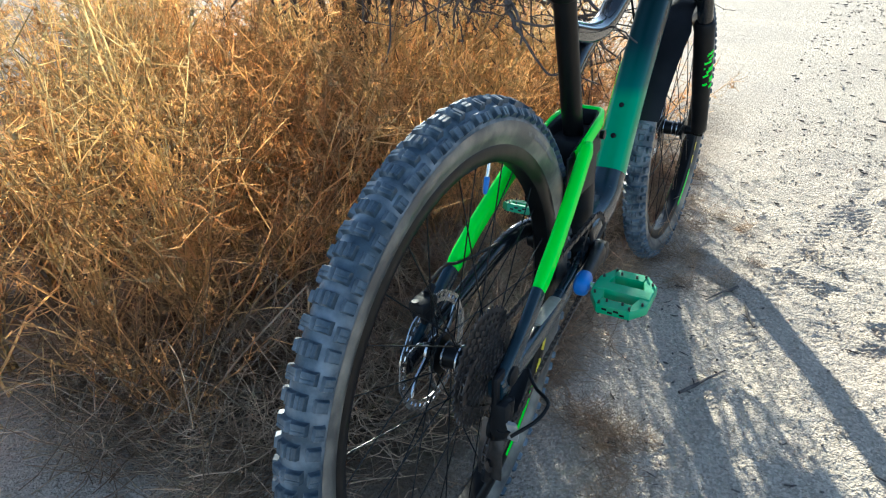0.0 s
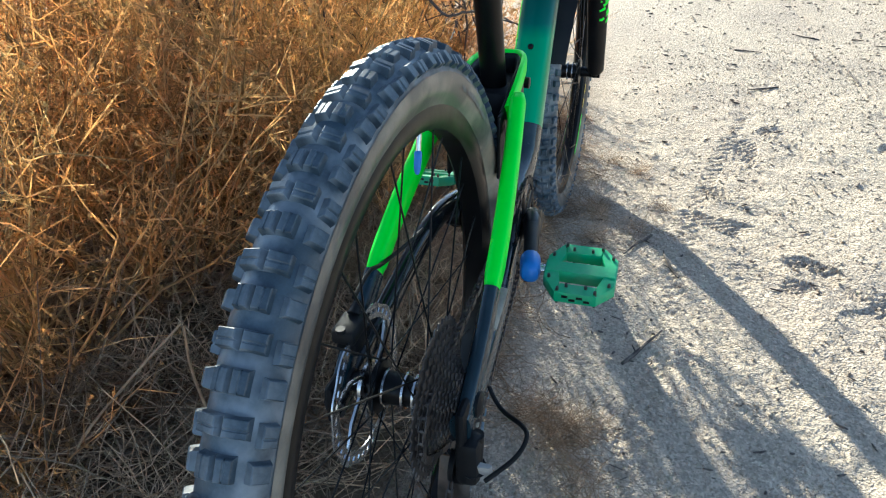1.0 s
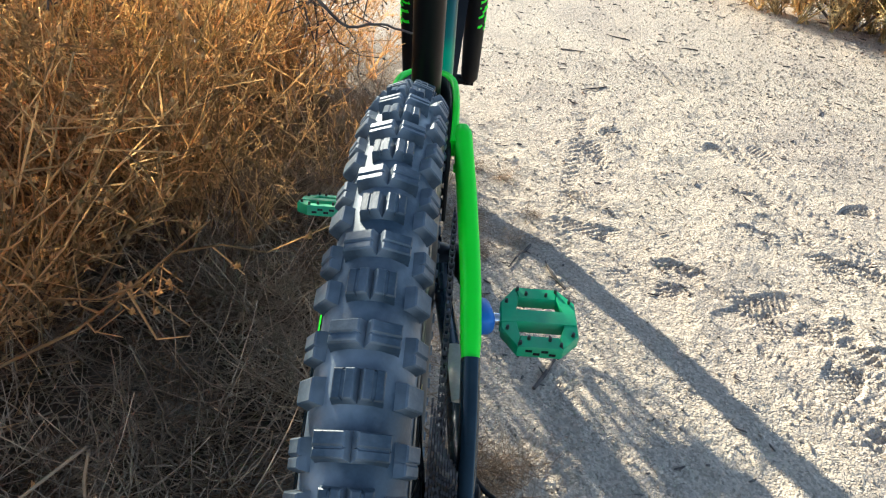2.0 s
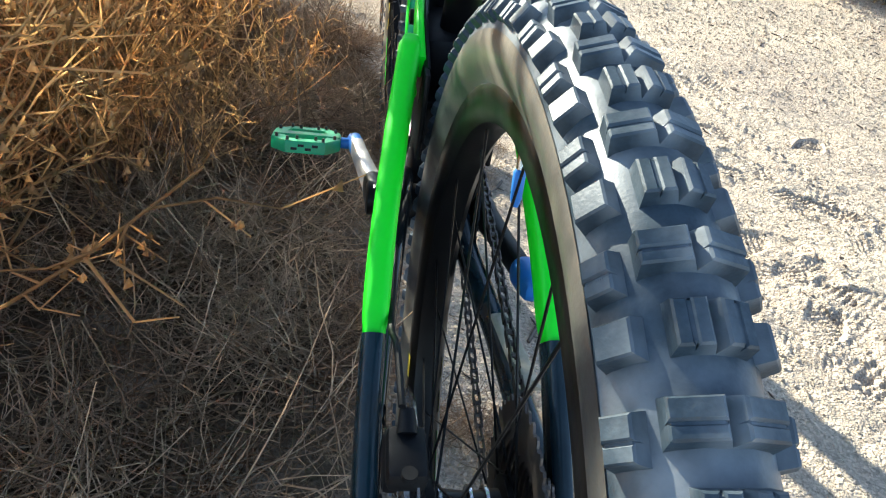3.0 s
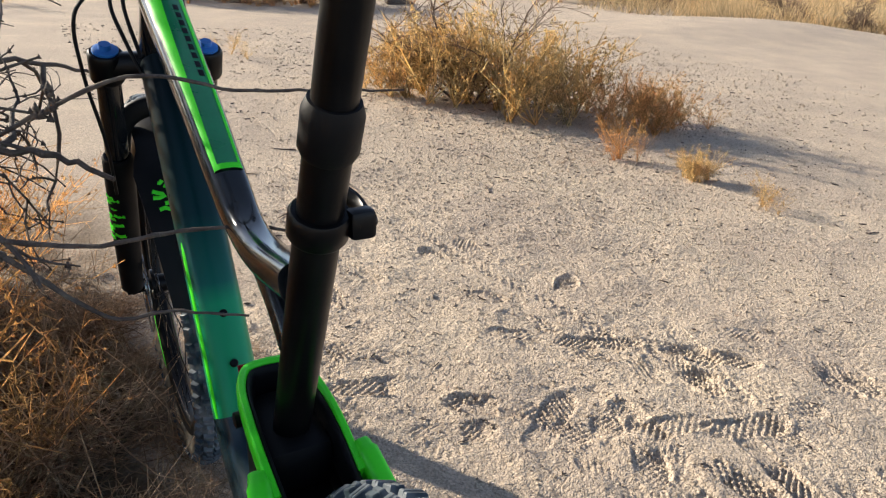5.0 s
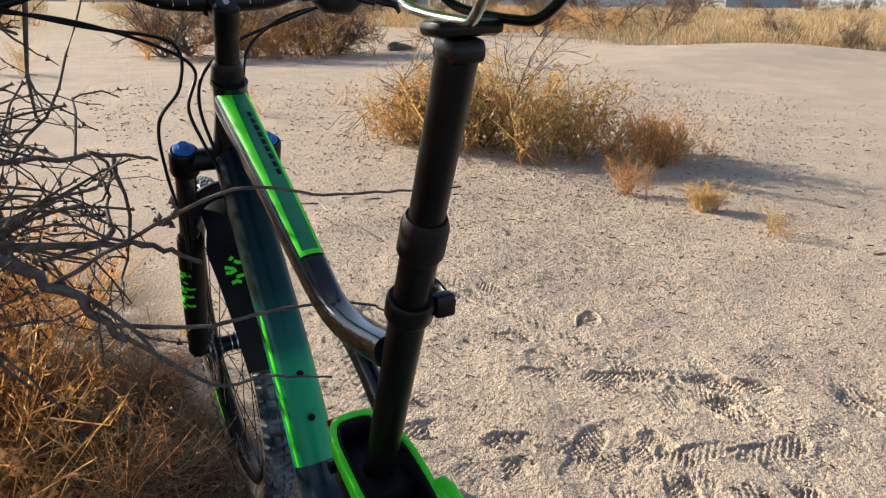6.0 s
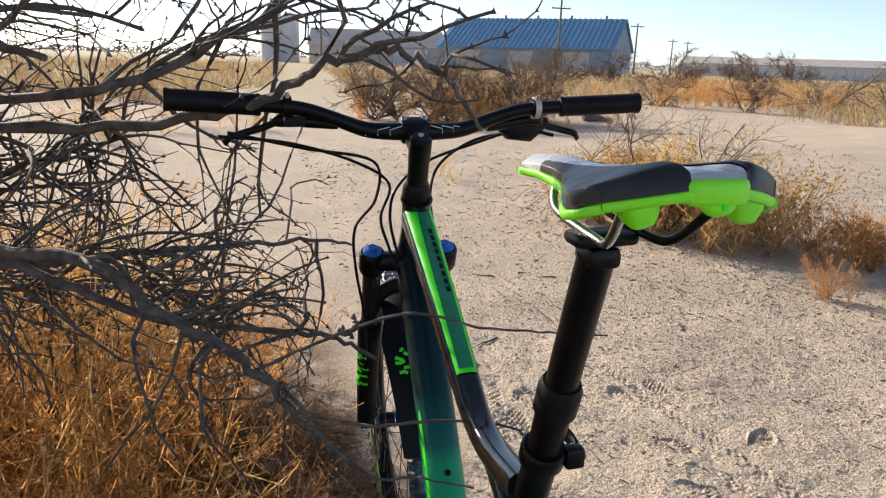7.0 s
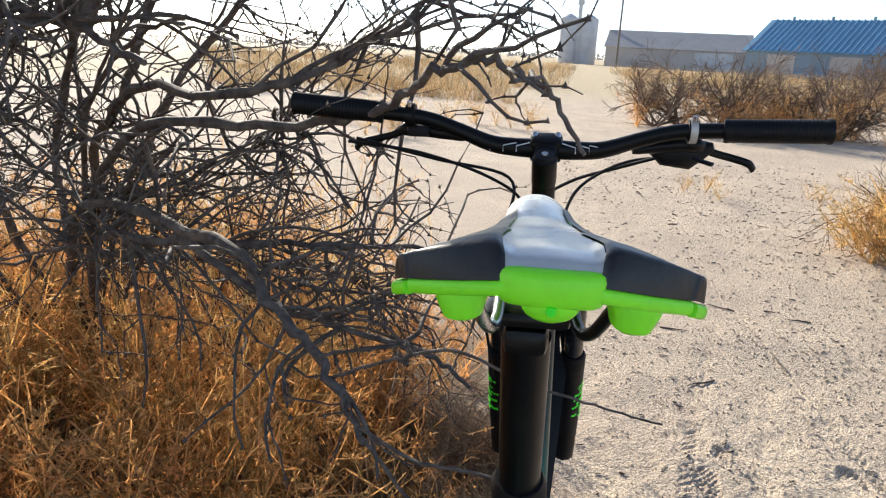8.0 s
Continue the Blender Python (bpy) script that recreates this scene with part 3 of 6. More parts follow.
    if not front:
        for k, rr in enumerate((0.084, 0.075, 0.067, 0.059, 0.052, 0.046, 0.040, 0.035, 0.031, 0.027, 0.024)):
            s, x, teeth = Geo(), 0.0335 + 0.0026 * k, max(11, int(rr * 500))
            prof = []
            for i in range(teeth * 4):
                a = 2 * math.pi * i / (teeth * 4)
                r = rr + (0.0025 if i % 4 in (1, 2) else -0.0025)
                prof.append((r * math.cos(a), r * math.sin(a)))
            m, inner = len(prof), rr * 0.72
            vs = [(x + dx, *p) for dx in (-0.0009, 0.0009) for p in prof] + [(x + dx, inner * math.cos(2 * math.pi * i / m), inner * math.sin(2 * math.pi * i / m)) for dx in (-0.0009, 0.0009) for i in range(m)]
            fs = []
            for i in range(m):
                j = (i + 1) % m
                fs += [(i, j, m + j, m + i), (i, 2 * m + i, 2 * m + j, j), (m + i, m + j, 3 * m + j, 3 * m + i), (2 * m + i, 3 * m + i, 3 * m + j, 2 * m + j)]
            s.add(vs, fs)
            part("sprocket", s, DARKSTEEL, w, smooth=0)
    a = radians(74 if not front else 150)
    ray = Vector((0, math.cos(a), math.sin(a)))
    part("valve_stem", Geo().tube([ray * 0.278, ray * 0.252], 0.0028, 10), STEEL, w)
    part("valve_cap", Geo().tube([ray * 0.256, ray * 0.254, ray * 0.238, ray * 0.233], [0.003, 0.0040, 0.0036, 0.002], 12), BLUE, w, "blue anodised valve cap")
    # decals on the rim
    for mt, arcs in ((NEON, ((-66, -40),)), (YELLOW, ((-36, -31), (-28, -23)))):
        for a0, a1 in arcs:
            for s in (-1, 1):
                dg, n = Geo(), 14
                vs, fs = [], []
                for i in range(n + 1):
                    a = radians(a0 + (a1 - a0) * i / n)
                    for r in (0.2845, 0.2955):
                        xx = s * (0.0190 if r > 0.29 else 0.0184)
                        vs += [(xx, r * math.cos(a), r * math.sin(a))]
                for i in range(n):
                    fs.append((2 * i, 2 * i + 1, 2 * i + 3, 2 * i + 2))
                part("rim_decal", dg.add(vs, fs), mt, w)
    return w


wheel("rear_wheel", AXLE_R, False)
wheel("front_wheel", AXLE_F, True)


def seat_line(z):
    """The seat tube's axis at a height."""
    return Vector((0.001 + 0.012 * (z - 0.55), 0.405 - (z - 0.614) * 0.378, z))



# frame
dt = curve_pts([(0, 0.945, 0.815), (0, 0.86, 0.705), (0, 0.775, 0.595), (0, 0.712, 0.500), (0, 0.664, 0.416)], 5)
part("down_tube", Geo().tube(dt, [(0.031, 0.036)] * len(dt), 24, power=2.7), FADE, bike, "down tube fading from teal to metallic green")
dt2 = curve_pts([(0, 0.6639, 0.4159), (0, 0.632, 0.375), (0, 0.57, 0.352), (0, 0.47, 0.345)], 5)
part("down_tube_end", Geo().tube(dt2, [(0.031, 0.036)] * (len(dt2) - 4) + [(0.034, 0.034)] * 4, 24, power=2.7), TEAL, bike, "dark teal lower end of the down tube")
tt = curve_pts([(0, 0.915, 0.908), (0, 0.80, 0.853), (0, 0.69, 0.799), (0, 0.60, 0.752), (0, 0.535, 0.724), (0, 0.465, 0.722), (0, 0.37, 0.740)], 5)
tr = [(0.0265 - 0.0085 * min(1, i / 20), 0.024 - 0.007 * min(1, i / 22)) for i in range(len(tt))]
part("top_tube", Geo().tube(tt, tr, 24, power=2.6), GLOSS, bike, "gloss black top tube with a sharp bend")
part("gusset", Geo().tube(curve_pts([(0, 0.49, 0.712), (0, 0.44, 0.69), (0, 0.392, 0.655)], 4), (0.011, 0.016), 14), GLOSS, bike)
st = Geo().tube([seat_line(0.50), seat_line(0.802)], 0.0175, 28)
part("seat_tube", st, BLACK, bike, "black seat tube")
ht0, ht1 = Vector((0, 0.9555, 0.838)), Vector((0, 0.908, 0.9425))
part("head_tube", Geo().tube([ht0, ht0.lerp(ht1, 0.2), ht0.lerp(ht1, 0.5), ht0.lerp(ht1, 0.85), ht1], [0.029, 0.026, 0.0235, 0.025, 0.0265], 28, up=(1, 0, 0)), GLOSS, bike, "gloss black head tube")
part("bottom_bracket", Geo().lathe([(-0.046, 0), (-0.046, 0.022), (-0.036, 0.026), (0.036, 0.026), (0.046, 0.022), (0.046, 0)], (0, 0.434, 0.345), 28), BLACK, bike)
part("lower_frame", Geo().tube(curve_pts([(0, 0.47, 0.345), (0, 0.475, 0.43), (0, 0.455, 0.50)], 4), (0.03, 0.028), 20, up=(1, 0, 0), power=2.8), MATT, bike, "black lower frame under the link")

# strips of colour along the top tube: green field, neon borders
def strip(a, b, x0, x1, lift, n=14):
    """A thin slab riding on the top tube from a to b of its length, x0 to x1 across."""
    g, vs, fs, m = Geo(), [], [], 8
    for i in range(n + 1):
        u = (a + (b - a) * i / n) * (len(tt) - 1)
        k = min(int(u), len(tt) - 2)
        p = tt[k].lerp(tt[k + 1], u - k)
        d = (tt[k + 1] - tt[k]).normalized()
        up = d.cross(Vector((1, 0, 0)))
        ra, rb = tr[k]
        for q in range(m + 1):
            x = x0(i / n) + (x1(i / n) - x0(i / n)) * q / m
            hgt = rb * (1 - min(1, abs(x / ra)) ** 2.6) ** (1 / 2.6)
            vs.append(p + Vector((x, 0, 0)) + up * (hgt + lift))
        for x in (x0(i / n), x1(i / n)):
            hgt = rb * (1 - min(1, abs(x / ra)) ** 2.6) ** (1 / 2.6)
            vs.append(p + Vector((x, 0, 0)) + up * (hgt - 0.001))
    w = m + 3
    for i in range(n):
        q = w * i
        fs += [(q + c, q + w + c, q + w + c + 1, q + c + 1) for c in range(m)]
        fs += [(q, q + m + 1, q + w + m + 1, q + w), (q + m, q + w + m, q + w + m + 2, q + m + 2)]
    return g.add(vs, fs)


edge = lambda u: 0.0225 - 0.0085 * u
part("top_tube_panel", strip(0.0, 0.50, lambda u: -edge(u), lambda u: edge(u), 0.0012), PANEL, bike, "green panel on the top tube")
part("neon_stripe", strip(0.0, 0.50, lambda u: -edge(u), lambda u: -edge(u) + 0.020 - 0.0160 * u ** 0.6, 0.0018), NEON, bike, "neon green border stripe widening to the head tube")
part("neon_stripe", strip(0.0, 0.50, lambda u: edge(u), lambda u: edge(u) - 0.006 + 0.003 * u, 0.0018), NEON, bike, "neon green border stripe")
part("neon_stripe", strip(0.49, 0.505, lambda u: -0.0142, lambda u: 0.0142, 0.0019, 2), NEON, bike)
for k in range(9):
    part("print_bar", strip(0.08 + 0.022 * k, 0.095 + 0.022 * k, lambda u: 0.005, lambda u: 0.011, 0.0017, 2), BLACK, bike)
low_dt = dt[9:]
part("neon_stripe", Geo().tube([p + Vector((-0.0285, 0, 0)) + (low_dt[1] - low_dt[0]).normalized().cross(Vector((1, 0, 0))) * 0.012 for p in low_dt], [(0.0012, 0.0035)] + [(0.0026, 0.0085)] * (len(low_dt) - 2) + [(0.002, 0.007)], 12), NEON, bike, "neon green edge along the down tube")
# bolts on the down tube
for y, z in ((0.70, 0.545), (0.663, 0.492)):
    b = part("bottle_bolt", Geo().lathe([(0, 0), (0, 0.0052), (0.003, 0.0052), (0.0045, 0.004), (0.0045, 0.0)], (0, 0, 0), 14, axis="z"), MATT, bike)
    b.location = (0, y, z)
    b.rotation_euler = (radians(39), 0, 0)

# seat post, collar, clamp
post = Geo().tube([seat_line(0.80), seat_line(0.873)], 0.0168, 26).tube([seat_line(0.87), seat_line(1.027)], 0.0152, 26)
part("seat_post", post, BLACK, bike, "black dropper seat post")
part("post_collar", Geo().tube([seat_line(0.858), seat_line(0.863), seat_line(0.888), seat_line(0.896)], [0.018, 0.0205, 0.0205, 0.0175], 28), MATT, bike)
clamp = part("seat_clamp", Geo().tube([seat_line(0.791), seat_line(0.794), seat_line(0.810), seat_line(0.813)], [0.0205, 0.0225, 0.0225, 0.0205], 28), BLACK, bike, "black quick-release seat clamp")
lv = seat_line(0.802)
part("clamp_lever", Geo().tube(curve_pts([lv + Vector((0.022, -0.016, 0.000)), lv + Vector((0.031, -0.012, 0.002)), lv + Vector((0.033, 0.006, 0.006)), lv + Vector((0.027, 0.020, 0.011))], 4), [(0.0045, 0.008)] * 13, 10), BLACK, clamp)
part("clamp_nut", Geo().lathe([(0, 0), (0, 0.005), (0.004, 0.005), (0.004, 0)], lv + Vector((0.033, -0.014, 0.002)), 14), DARKSTEEL, clamp)
part("clamp_barrel", Geo().box(lv + Vector((0.027, -0.012, 0.0)), (0.02, 0.016, 0.022), 0.004), BLACK, clamp)

# rear link loop, open to the rear
half = [(0.038, 0.345, 0.552), (0.039, 0.385, 0.566), (0.038, 0.425, 0.577), (0.034, 0.465, 0.582), (0.023, 0.495, 0.581), (0.010, 0.503, 0.580)]
loop = curve_pts(half + [(-x, y, z) for x, y, z in half[::-1]], 4)
link = part("rear_link", Geo().tube(loop, (0.0046, 0.012), 14, power=3.5), NEON, bike, "neon green link arch round the seat tube")
inner = curve_pts([(x * 0.86, y - 0.006, z - 0.018) for x, y, z in half] + [(-x * 0.86, y - 0.006, z - 0.018) for x, y, z in half[::-1]], 4)
part("link_inside", Geo().tube(inner, (0.004, 0.026), 12, power=3), MATT, link, "matt black inner face")
part("link_bridge", Geo().box((0, 0.440, 0.538), (0.064, 0.105, 0.052), 0.012), MATT, link, "matt black bridge of the link")
part("link_shelf", Geo().box((0, 0.415, 0.50), (0.058, 0.08, 0.012), 0.005), MATT, link)
for s in (-1, 1):
    part("link_plate", Geo().box((s * 0.0335, 0.385, 0.515), (0.005, 0.14, 0.085), 0.002), MATT, link)
for s in (-1, 1):
    part("pivot_bolt", Geo().lathe([(s * 0.036, 0), (s * 0.036, 0.008), (s * 0.043, 0.008), (s * 0.044, 0.004), (s * 0.044, 0)], (0, 0.465, 0.556), 16), BLACK, link)

# seat stays with neon guards, chain stays, dropouts
for s in (-1, 1):
    up = [(s * 0.047, 0.370, 0.567), (s * 0.050, 0.345, 0.555), (s * 0.058, 0.28, 0.517), (s * 0.066, 0.20, 0.469), (s * 0.070, 0.131, 0.425)]
    lo = [(s * 0.070, 0.1315, 0.4252), (s * 0.0715, 0.085, 0.392), (s * 0.0715, 0.05, 0.368), (s * 0.071, 0.015, 0.346)]
    stay = part("seat_stay", Geo().tube(curve_pts(lo, 4), [(0.0095, 0.0155)] * 13, 16, power=2.8), TEAL, bike, "dark teal seat stay")
    pts = curve_pts(up, 5)
    rr = [(0.0075, 0.008)] + [(0.0085, 0.011)] * 2 + [(0.0105, 0.0145)] * (len(pts) - 5) + [(0.0102, 0.0140), (0.0085, 0.0115)]
    part("stay_guard", Geo().tube(pts, rr, 18, power=3.0), NEON, stay, "neon green seat-stay guard")
    part("stay_tab", Geo().box((s * 0.047, 0.335, 0.533), (0.014, 0.012, 0.010), 0.003), NEON, stay)
    cs = curve_pts([(s * 0.034, 0.44, 0.375), (s * 0.038, 0.38, 0.405), (s * 0.050, 0.28, 0.412), (s * 0.062, 0.16, 0.375), (s * 0.069, 0.06, 0.345), (s * 0.070, 0.0, 0.335)], 5) if s < 0 else \
        curve_pts([(s * 0.034, 0.44, 0.345), (s * 0.042, 0.36, 0.333), (s * 0.055, 0.25, 0.336), (s * 0.064, 0.14, 0.338), (s * 0.069, 0.06, 0.342), (s * 0.070, 0.0, 0.342)], 5)
    part("chain_stay", Geo().tube(cs, [(0.0115, 0.0165)] * len(cs), 18, power=2.6), GLOSS if s < 0 else TEAL, bike, "gloss black chain stay" if s < 0 else "dark teal chain stay")
    part("dropout", Geo().box((s * 0.0715, 0.016, 0.342), (0.011, 0.05, 0.05), 0.006).lathe([(s * 0.062, 0), (s * 0.062, 0.014), (s * 0.080, 0.014), (s * 0.082, 0.010), (s * 0.082, 0)], AXLE_R, 20), MATT, bike)
part("chain_stay_protector", Geo().tube([(0.0655, 0.135, 0.368), (0.061, 0.19, 0.36), (0.0565, 0.24, 0.354)], (0.010, 0.0025), 10), TAN, bike, "worn tan stay protector")
# rear caliper with its hose
cal = part("rear_caliper", Geo().box((-0.050, 0.018, 0.432), (0.026, 0.040, 0.018), 0.005).box((-0.058, 0.026, 0.418), (0.012, 0.034, 0.026), 0.004).tube([(-0.050, 0.030, 0.440), (-0.050, 0.044, 0.447)], [0.007, 0.005], 12).box((-0.042, 0.016, 0.418), (0.008, 0.026, 0.022), 0.003), MATT, bike, "black rear brake caliper")
for dy in (0.018, 0.055):
    part("caliper_bolt", Geo().lathe([(0, 0), (0, 0.005), (0.005, 0.005), (0.005, 0)], (-0.050, dy - 0.020, 0.4405), 12, axis="z"), MATT, cal)
part("brake_hose", Geo().tube(curve_pts([(-0.054, 0.042, 0.452), (-0.056, 0.09, 0.455), (-0.058, 0.13, 0.44), (-0.052, 0.22, 0.425), (-0.045, 0.36, 0.41), (-0.03, 0.46, 0.42)], 6), 0.0025, 8), MATT, bike)

# cranks, chainring, chain, pedals
CR, CL = Vector((0.088, 0.272, 0.372)), Vector((-0.088, 0.601, 0.328))
BB = Vector((0, 0.4365, 0.35))
for s, end in ((1, CR), (-1, CL)):
    a = BB + Vector((s * 0.060, 0, 0))
    arm = part("crank", Geo().tube([a, a.lerp(end, 0.12), a.lerp(end, 0.5), a.lerp(end, 0.9), end], [(0.012, 0.018), (0.012, 0.018), (0.0105, 0.0135), (0.0095, 0.0135), (0.009, 0.012)], 16, power=3), ALLOY if s < 0 else MATT, bike, "scuffed silver and black crank arm" if s < 0 else "black crank arm")
    part("crank_bolt", Geo().lathe([(s * 0.05, 0), (s * 0.05, 0.02), (s * 0.072, 0.02), (s * 0.074, 0.016), (s * 0.074, 0)], BB, 20), BLACK, arm)
    part("crank_root", Geo().tube([a - (end - a) * 0.06, a, a.lerp(end, 0.16), a.lerp(end, 0.24)], [(0.011, 0.020), (0.0135, 0.0205), (0.0132, 0.0195), (0.0108, 0.0165)], 16, power=3), BLACK, arm, "black root of the crank arm")
    d = (end - a).normalized()
    k = 1.3 if s > 0 else 1.0
    boot = Geo().tube([end - d * 0.022, end - d * 0.018, end - d * 0.005, end + d * 0.012, end + d * 0.019, end + d * 0.022], [(k * w, k * h) for w, h in ((0.0098, 0.012), (0.0106, 0.0128), (0.0106, 0.013), (0.010, 0.012), (0.008, 0.009), (0.003, 0.004))], 18, power=2.4)
    part("crank_boot", boot, BLUE, arm, "blue rubber crank boot")


def pedal(s, end, tilt):
    ax = Geo().tube([(0.008, 0, 0), (0.030, 0, 0)], 0.0075, 14)
    p = part("pedal", ax, BLUE if s < 0 else STEEL, bike, "green nylon flat pedal with metal pins")
    p.location = end
    p.rotation_euler = (radians(tilt), 0, radians(180 if s < 0 else 0))
    x0, x1, hy, hz = 0.022, 0.110, 0.049, 0.0080
    body = Geo().prism([(x0 - 0.002, -0.0125), (x0 + 0.016, -0.0105), (x1, -0.0105), (x1, 0.0105), (x0 + 0.016, 0.0105), (x0 - 0.002, 0.0125)], 0.0092, 0.002)
    for d in (-1, 1):
        a0, b0, c0, d0 = (x0 - 0.001, d * 0.022), (x0 + 0.017, d * hy), (x1 - 0.020, d * hy), (x1, d * 0.027)
        a1, b1, c1, d1 = (x0 + 0.017, d * 0.009), (x0 + 0.021, d * 0.031), (x1 - 0.022, d * 0.031), (x1 - 0.015, d * 0.009)
        for outline in ([b0, c0, c1, b1], [a0, b0, b1, a1, (x0 - 0.001, d * 0.009)], [c0, d0, (x1, d * 0.009), d1, c1]):
            body.prism(outline, hz)
    part("pedal_body", body, PEDAL, p, "green nylon platform")
    pin = Geo().tube([(0, 0, -0.001), (0, 0, 0.0008), (0, 0, 0.0008001), (0, 0, 0.0058)], [0.0034, 0.0032, 0.0021, 0.0018], 8).mesh("pin", DARKSTEEL)
    for d in (-1, 1):
        for face in (-1, 1):
            for x, y in ((0.042, 0.0445), (0.088, 0.0440), (0.103, 0.027), (0.028, 0.022), (0.052, 0.0365), (0.076, 0.0365)):
                ob = new("pin", pin)
                ob.parent = p
                ob.location, ob.rotation_euler = (x, d * y, face * (hz - 0.001)), (0 if face > 0 else math.pi, 0, 0)
    for d in (-1, 1):
        for i in range(4):
            part("print_bar", Geo().box((0.052 + i * 0.009, d * (hy + 0.0002), 0.0022 - 0.0044 * (i % 2)), (0.0078, 0.001, 0.0034), 0), BLACK, p)
    return p


pedal(1, CR, 8)
pedal(-1, CL, 17)
ring = Geo()
ring.lathe([(0.0475, 0.058), (0.0475, 0.066), (0.0495, 0.066), (0.0495, 0.058)], BB, 64, closed=True)
for k in range(32):
    a = 2 * math.pi * k / 32
    ring.box(BB + Vector((0.0485, 0.068 * math.cos(a), 0.068 * math.sin(a))), (0.002, 0.005, 0.006), 0, Matrix.Rotation(a, 3, "X"))
for k in range(4):
    a = k * math.pi / 2 + 0.4
    ring.tube([BB + Vector((0.049, 0.015 * math.cos(a), 0.015 * math.sin(a))), BB + Vector((0.0485, 0.06 * math.cos(a), 0.06 * math.sin(a)))], (0.008, 0.003), 8, up=(1, 0, 0))
part("chainring", ring, MATT, bike, "black chainring")


def chain(points):
    path = curve_pts(points, 30)
    d = [0]
    for a, b in zip(path, path[1:]):
        d.append(d[-1] + (b - a).length)
    g, n = Geo(), int(d[-1] / 0.0127)
    at = lambda s: Vector([np.interp(s, d, [p[k] for p in path]) for k in range(3)])
    for i in range(n):
        a, b = at(i * 0.0127), at((i + 1) * 0.0127)
        w = 0.0032 if i % 2 else 0.0021
        c, t = (a + b) / 2, (b - a).normalized()
        q = t.to_track_quat("Y", "Z").to_matrix()
        for s in (-1, 1):
            g.box(c + Vector((s * w, 0, 0)), (0.001, 0.0165, 0.0075), 0, q)
        g.tube([a + Vector((-w, 0, 0)), a + Vector((w, 0, 0))], 0.0026, 6)
    return g


part("chain", chain([(0.0485, 0.434, 0.418), (0.047, 0.28, 0.409), (0.045, 0.12, 0.398), (0.044, 0.0, 0.392), (0.044, -0.035, 0.375), (0.044, -0.044, 0.34), (0.045, -0.02, 0.315), (0.05, 0.03, 0.285), (0.052, 0.035, 0.255),
                      (0.054, 0.0, 0.215), (0.056, 0.02, 0.18), (0.054, 0.06, 0.185), (0.052, 0.20, 0.235), (0.049, 0.40, 0.28), (0.0485, 0.445, 0.282)]), DARKSTEEL, bike, "oily steel chain", 0)
mech = part("rear_derailleur", Geo().box((0.078, 0.004, 0.298), (0.026, 0.028, 0.06), 0.008).tube([(0.085, 0.0, 0.290), (0.072, 0.02, 0.255), (0.060, 0.03, 0.242)], (0.013, 0.011), 12, power=3).tube([(0.084, 0.012, 0.325), (0.084, 0.004, 0.280)], (0.008, 0.011), 12), MATT, bike, "black rear derailleur")
part("derailleur_cage", Geo().tube(curve_pts([(0.062, 0.035, 0.260), (0.062, 0.02, 0.215), (0.062, 0.02, 0.165)], 4), (0.0018, 0.012), 10, up=(1, 0, 0)).tube(curve_pts([(0.047, 0.035, 0.260), (0.047, 0.02, 0.215), (0.047, 0.02, 0.165)], 4), (0.0018, 0.012), 10, up=(1, 0, 0)), DARKSTEEL, mech, "dark worn cage plates")
for y, z in ((0.034, 0.252), (0.02, 0.18)):
    part("jockey_wheel", Geo().lathe([(0.050, 0.004), (0.050, 0.021), (0.056, 0.021), (0.056, 0.004)], (0, y, z), 24, closed=True), MATT, mech)
part("derailleur_plate", Geo().tube(curve_pts([(0.093, -0.004, 0.300), (0.094, 0.002, 0.280), (0.088, 0.014, 0.258)], 4), (0.003, 0.011), 10, up=(1, 0, 0), power=3), ALLOY, mech, "bare alloy outer link")
part("gear_cable", Geo().tube(curve_pts([(0.078, 0.090, 0.322), (0.088, 0.080, 0.312), (0.102, 0.068, 0.308), (0.124, 0.045, 0.318), (0.134, 0.026, 0.322), (0.126, 0.008, 0.308), (0.098, -0.008, 0.282)], 6), 0.0026, 8), MATT, bike, "black gear cable looping to the derailleur")

# fork
def steer_at(z):
    return Vector((0, 0.878 + (1.036 - z) * 0.4557, z))


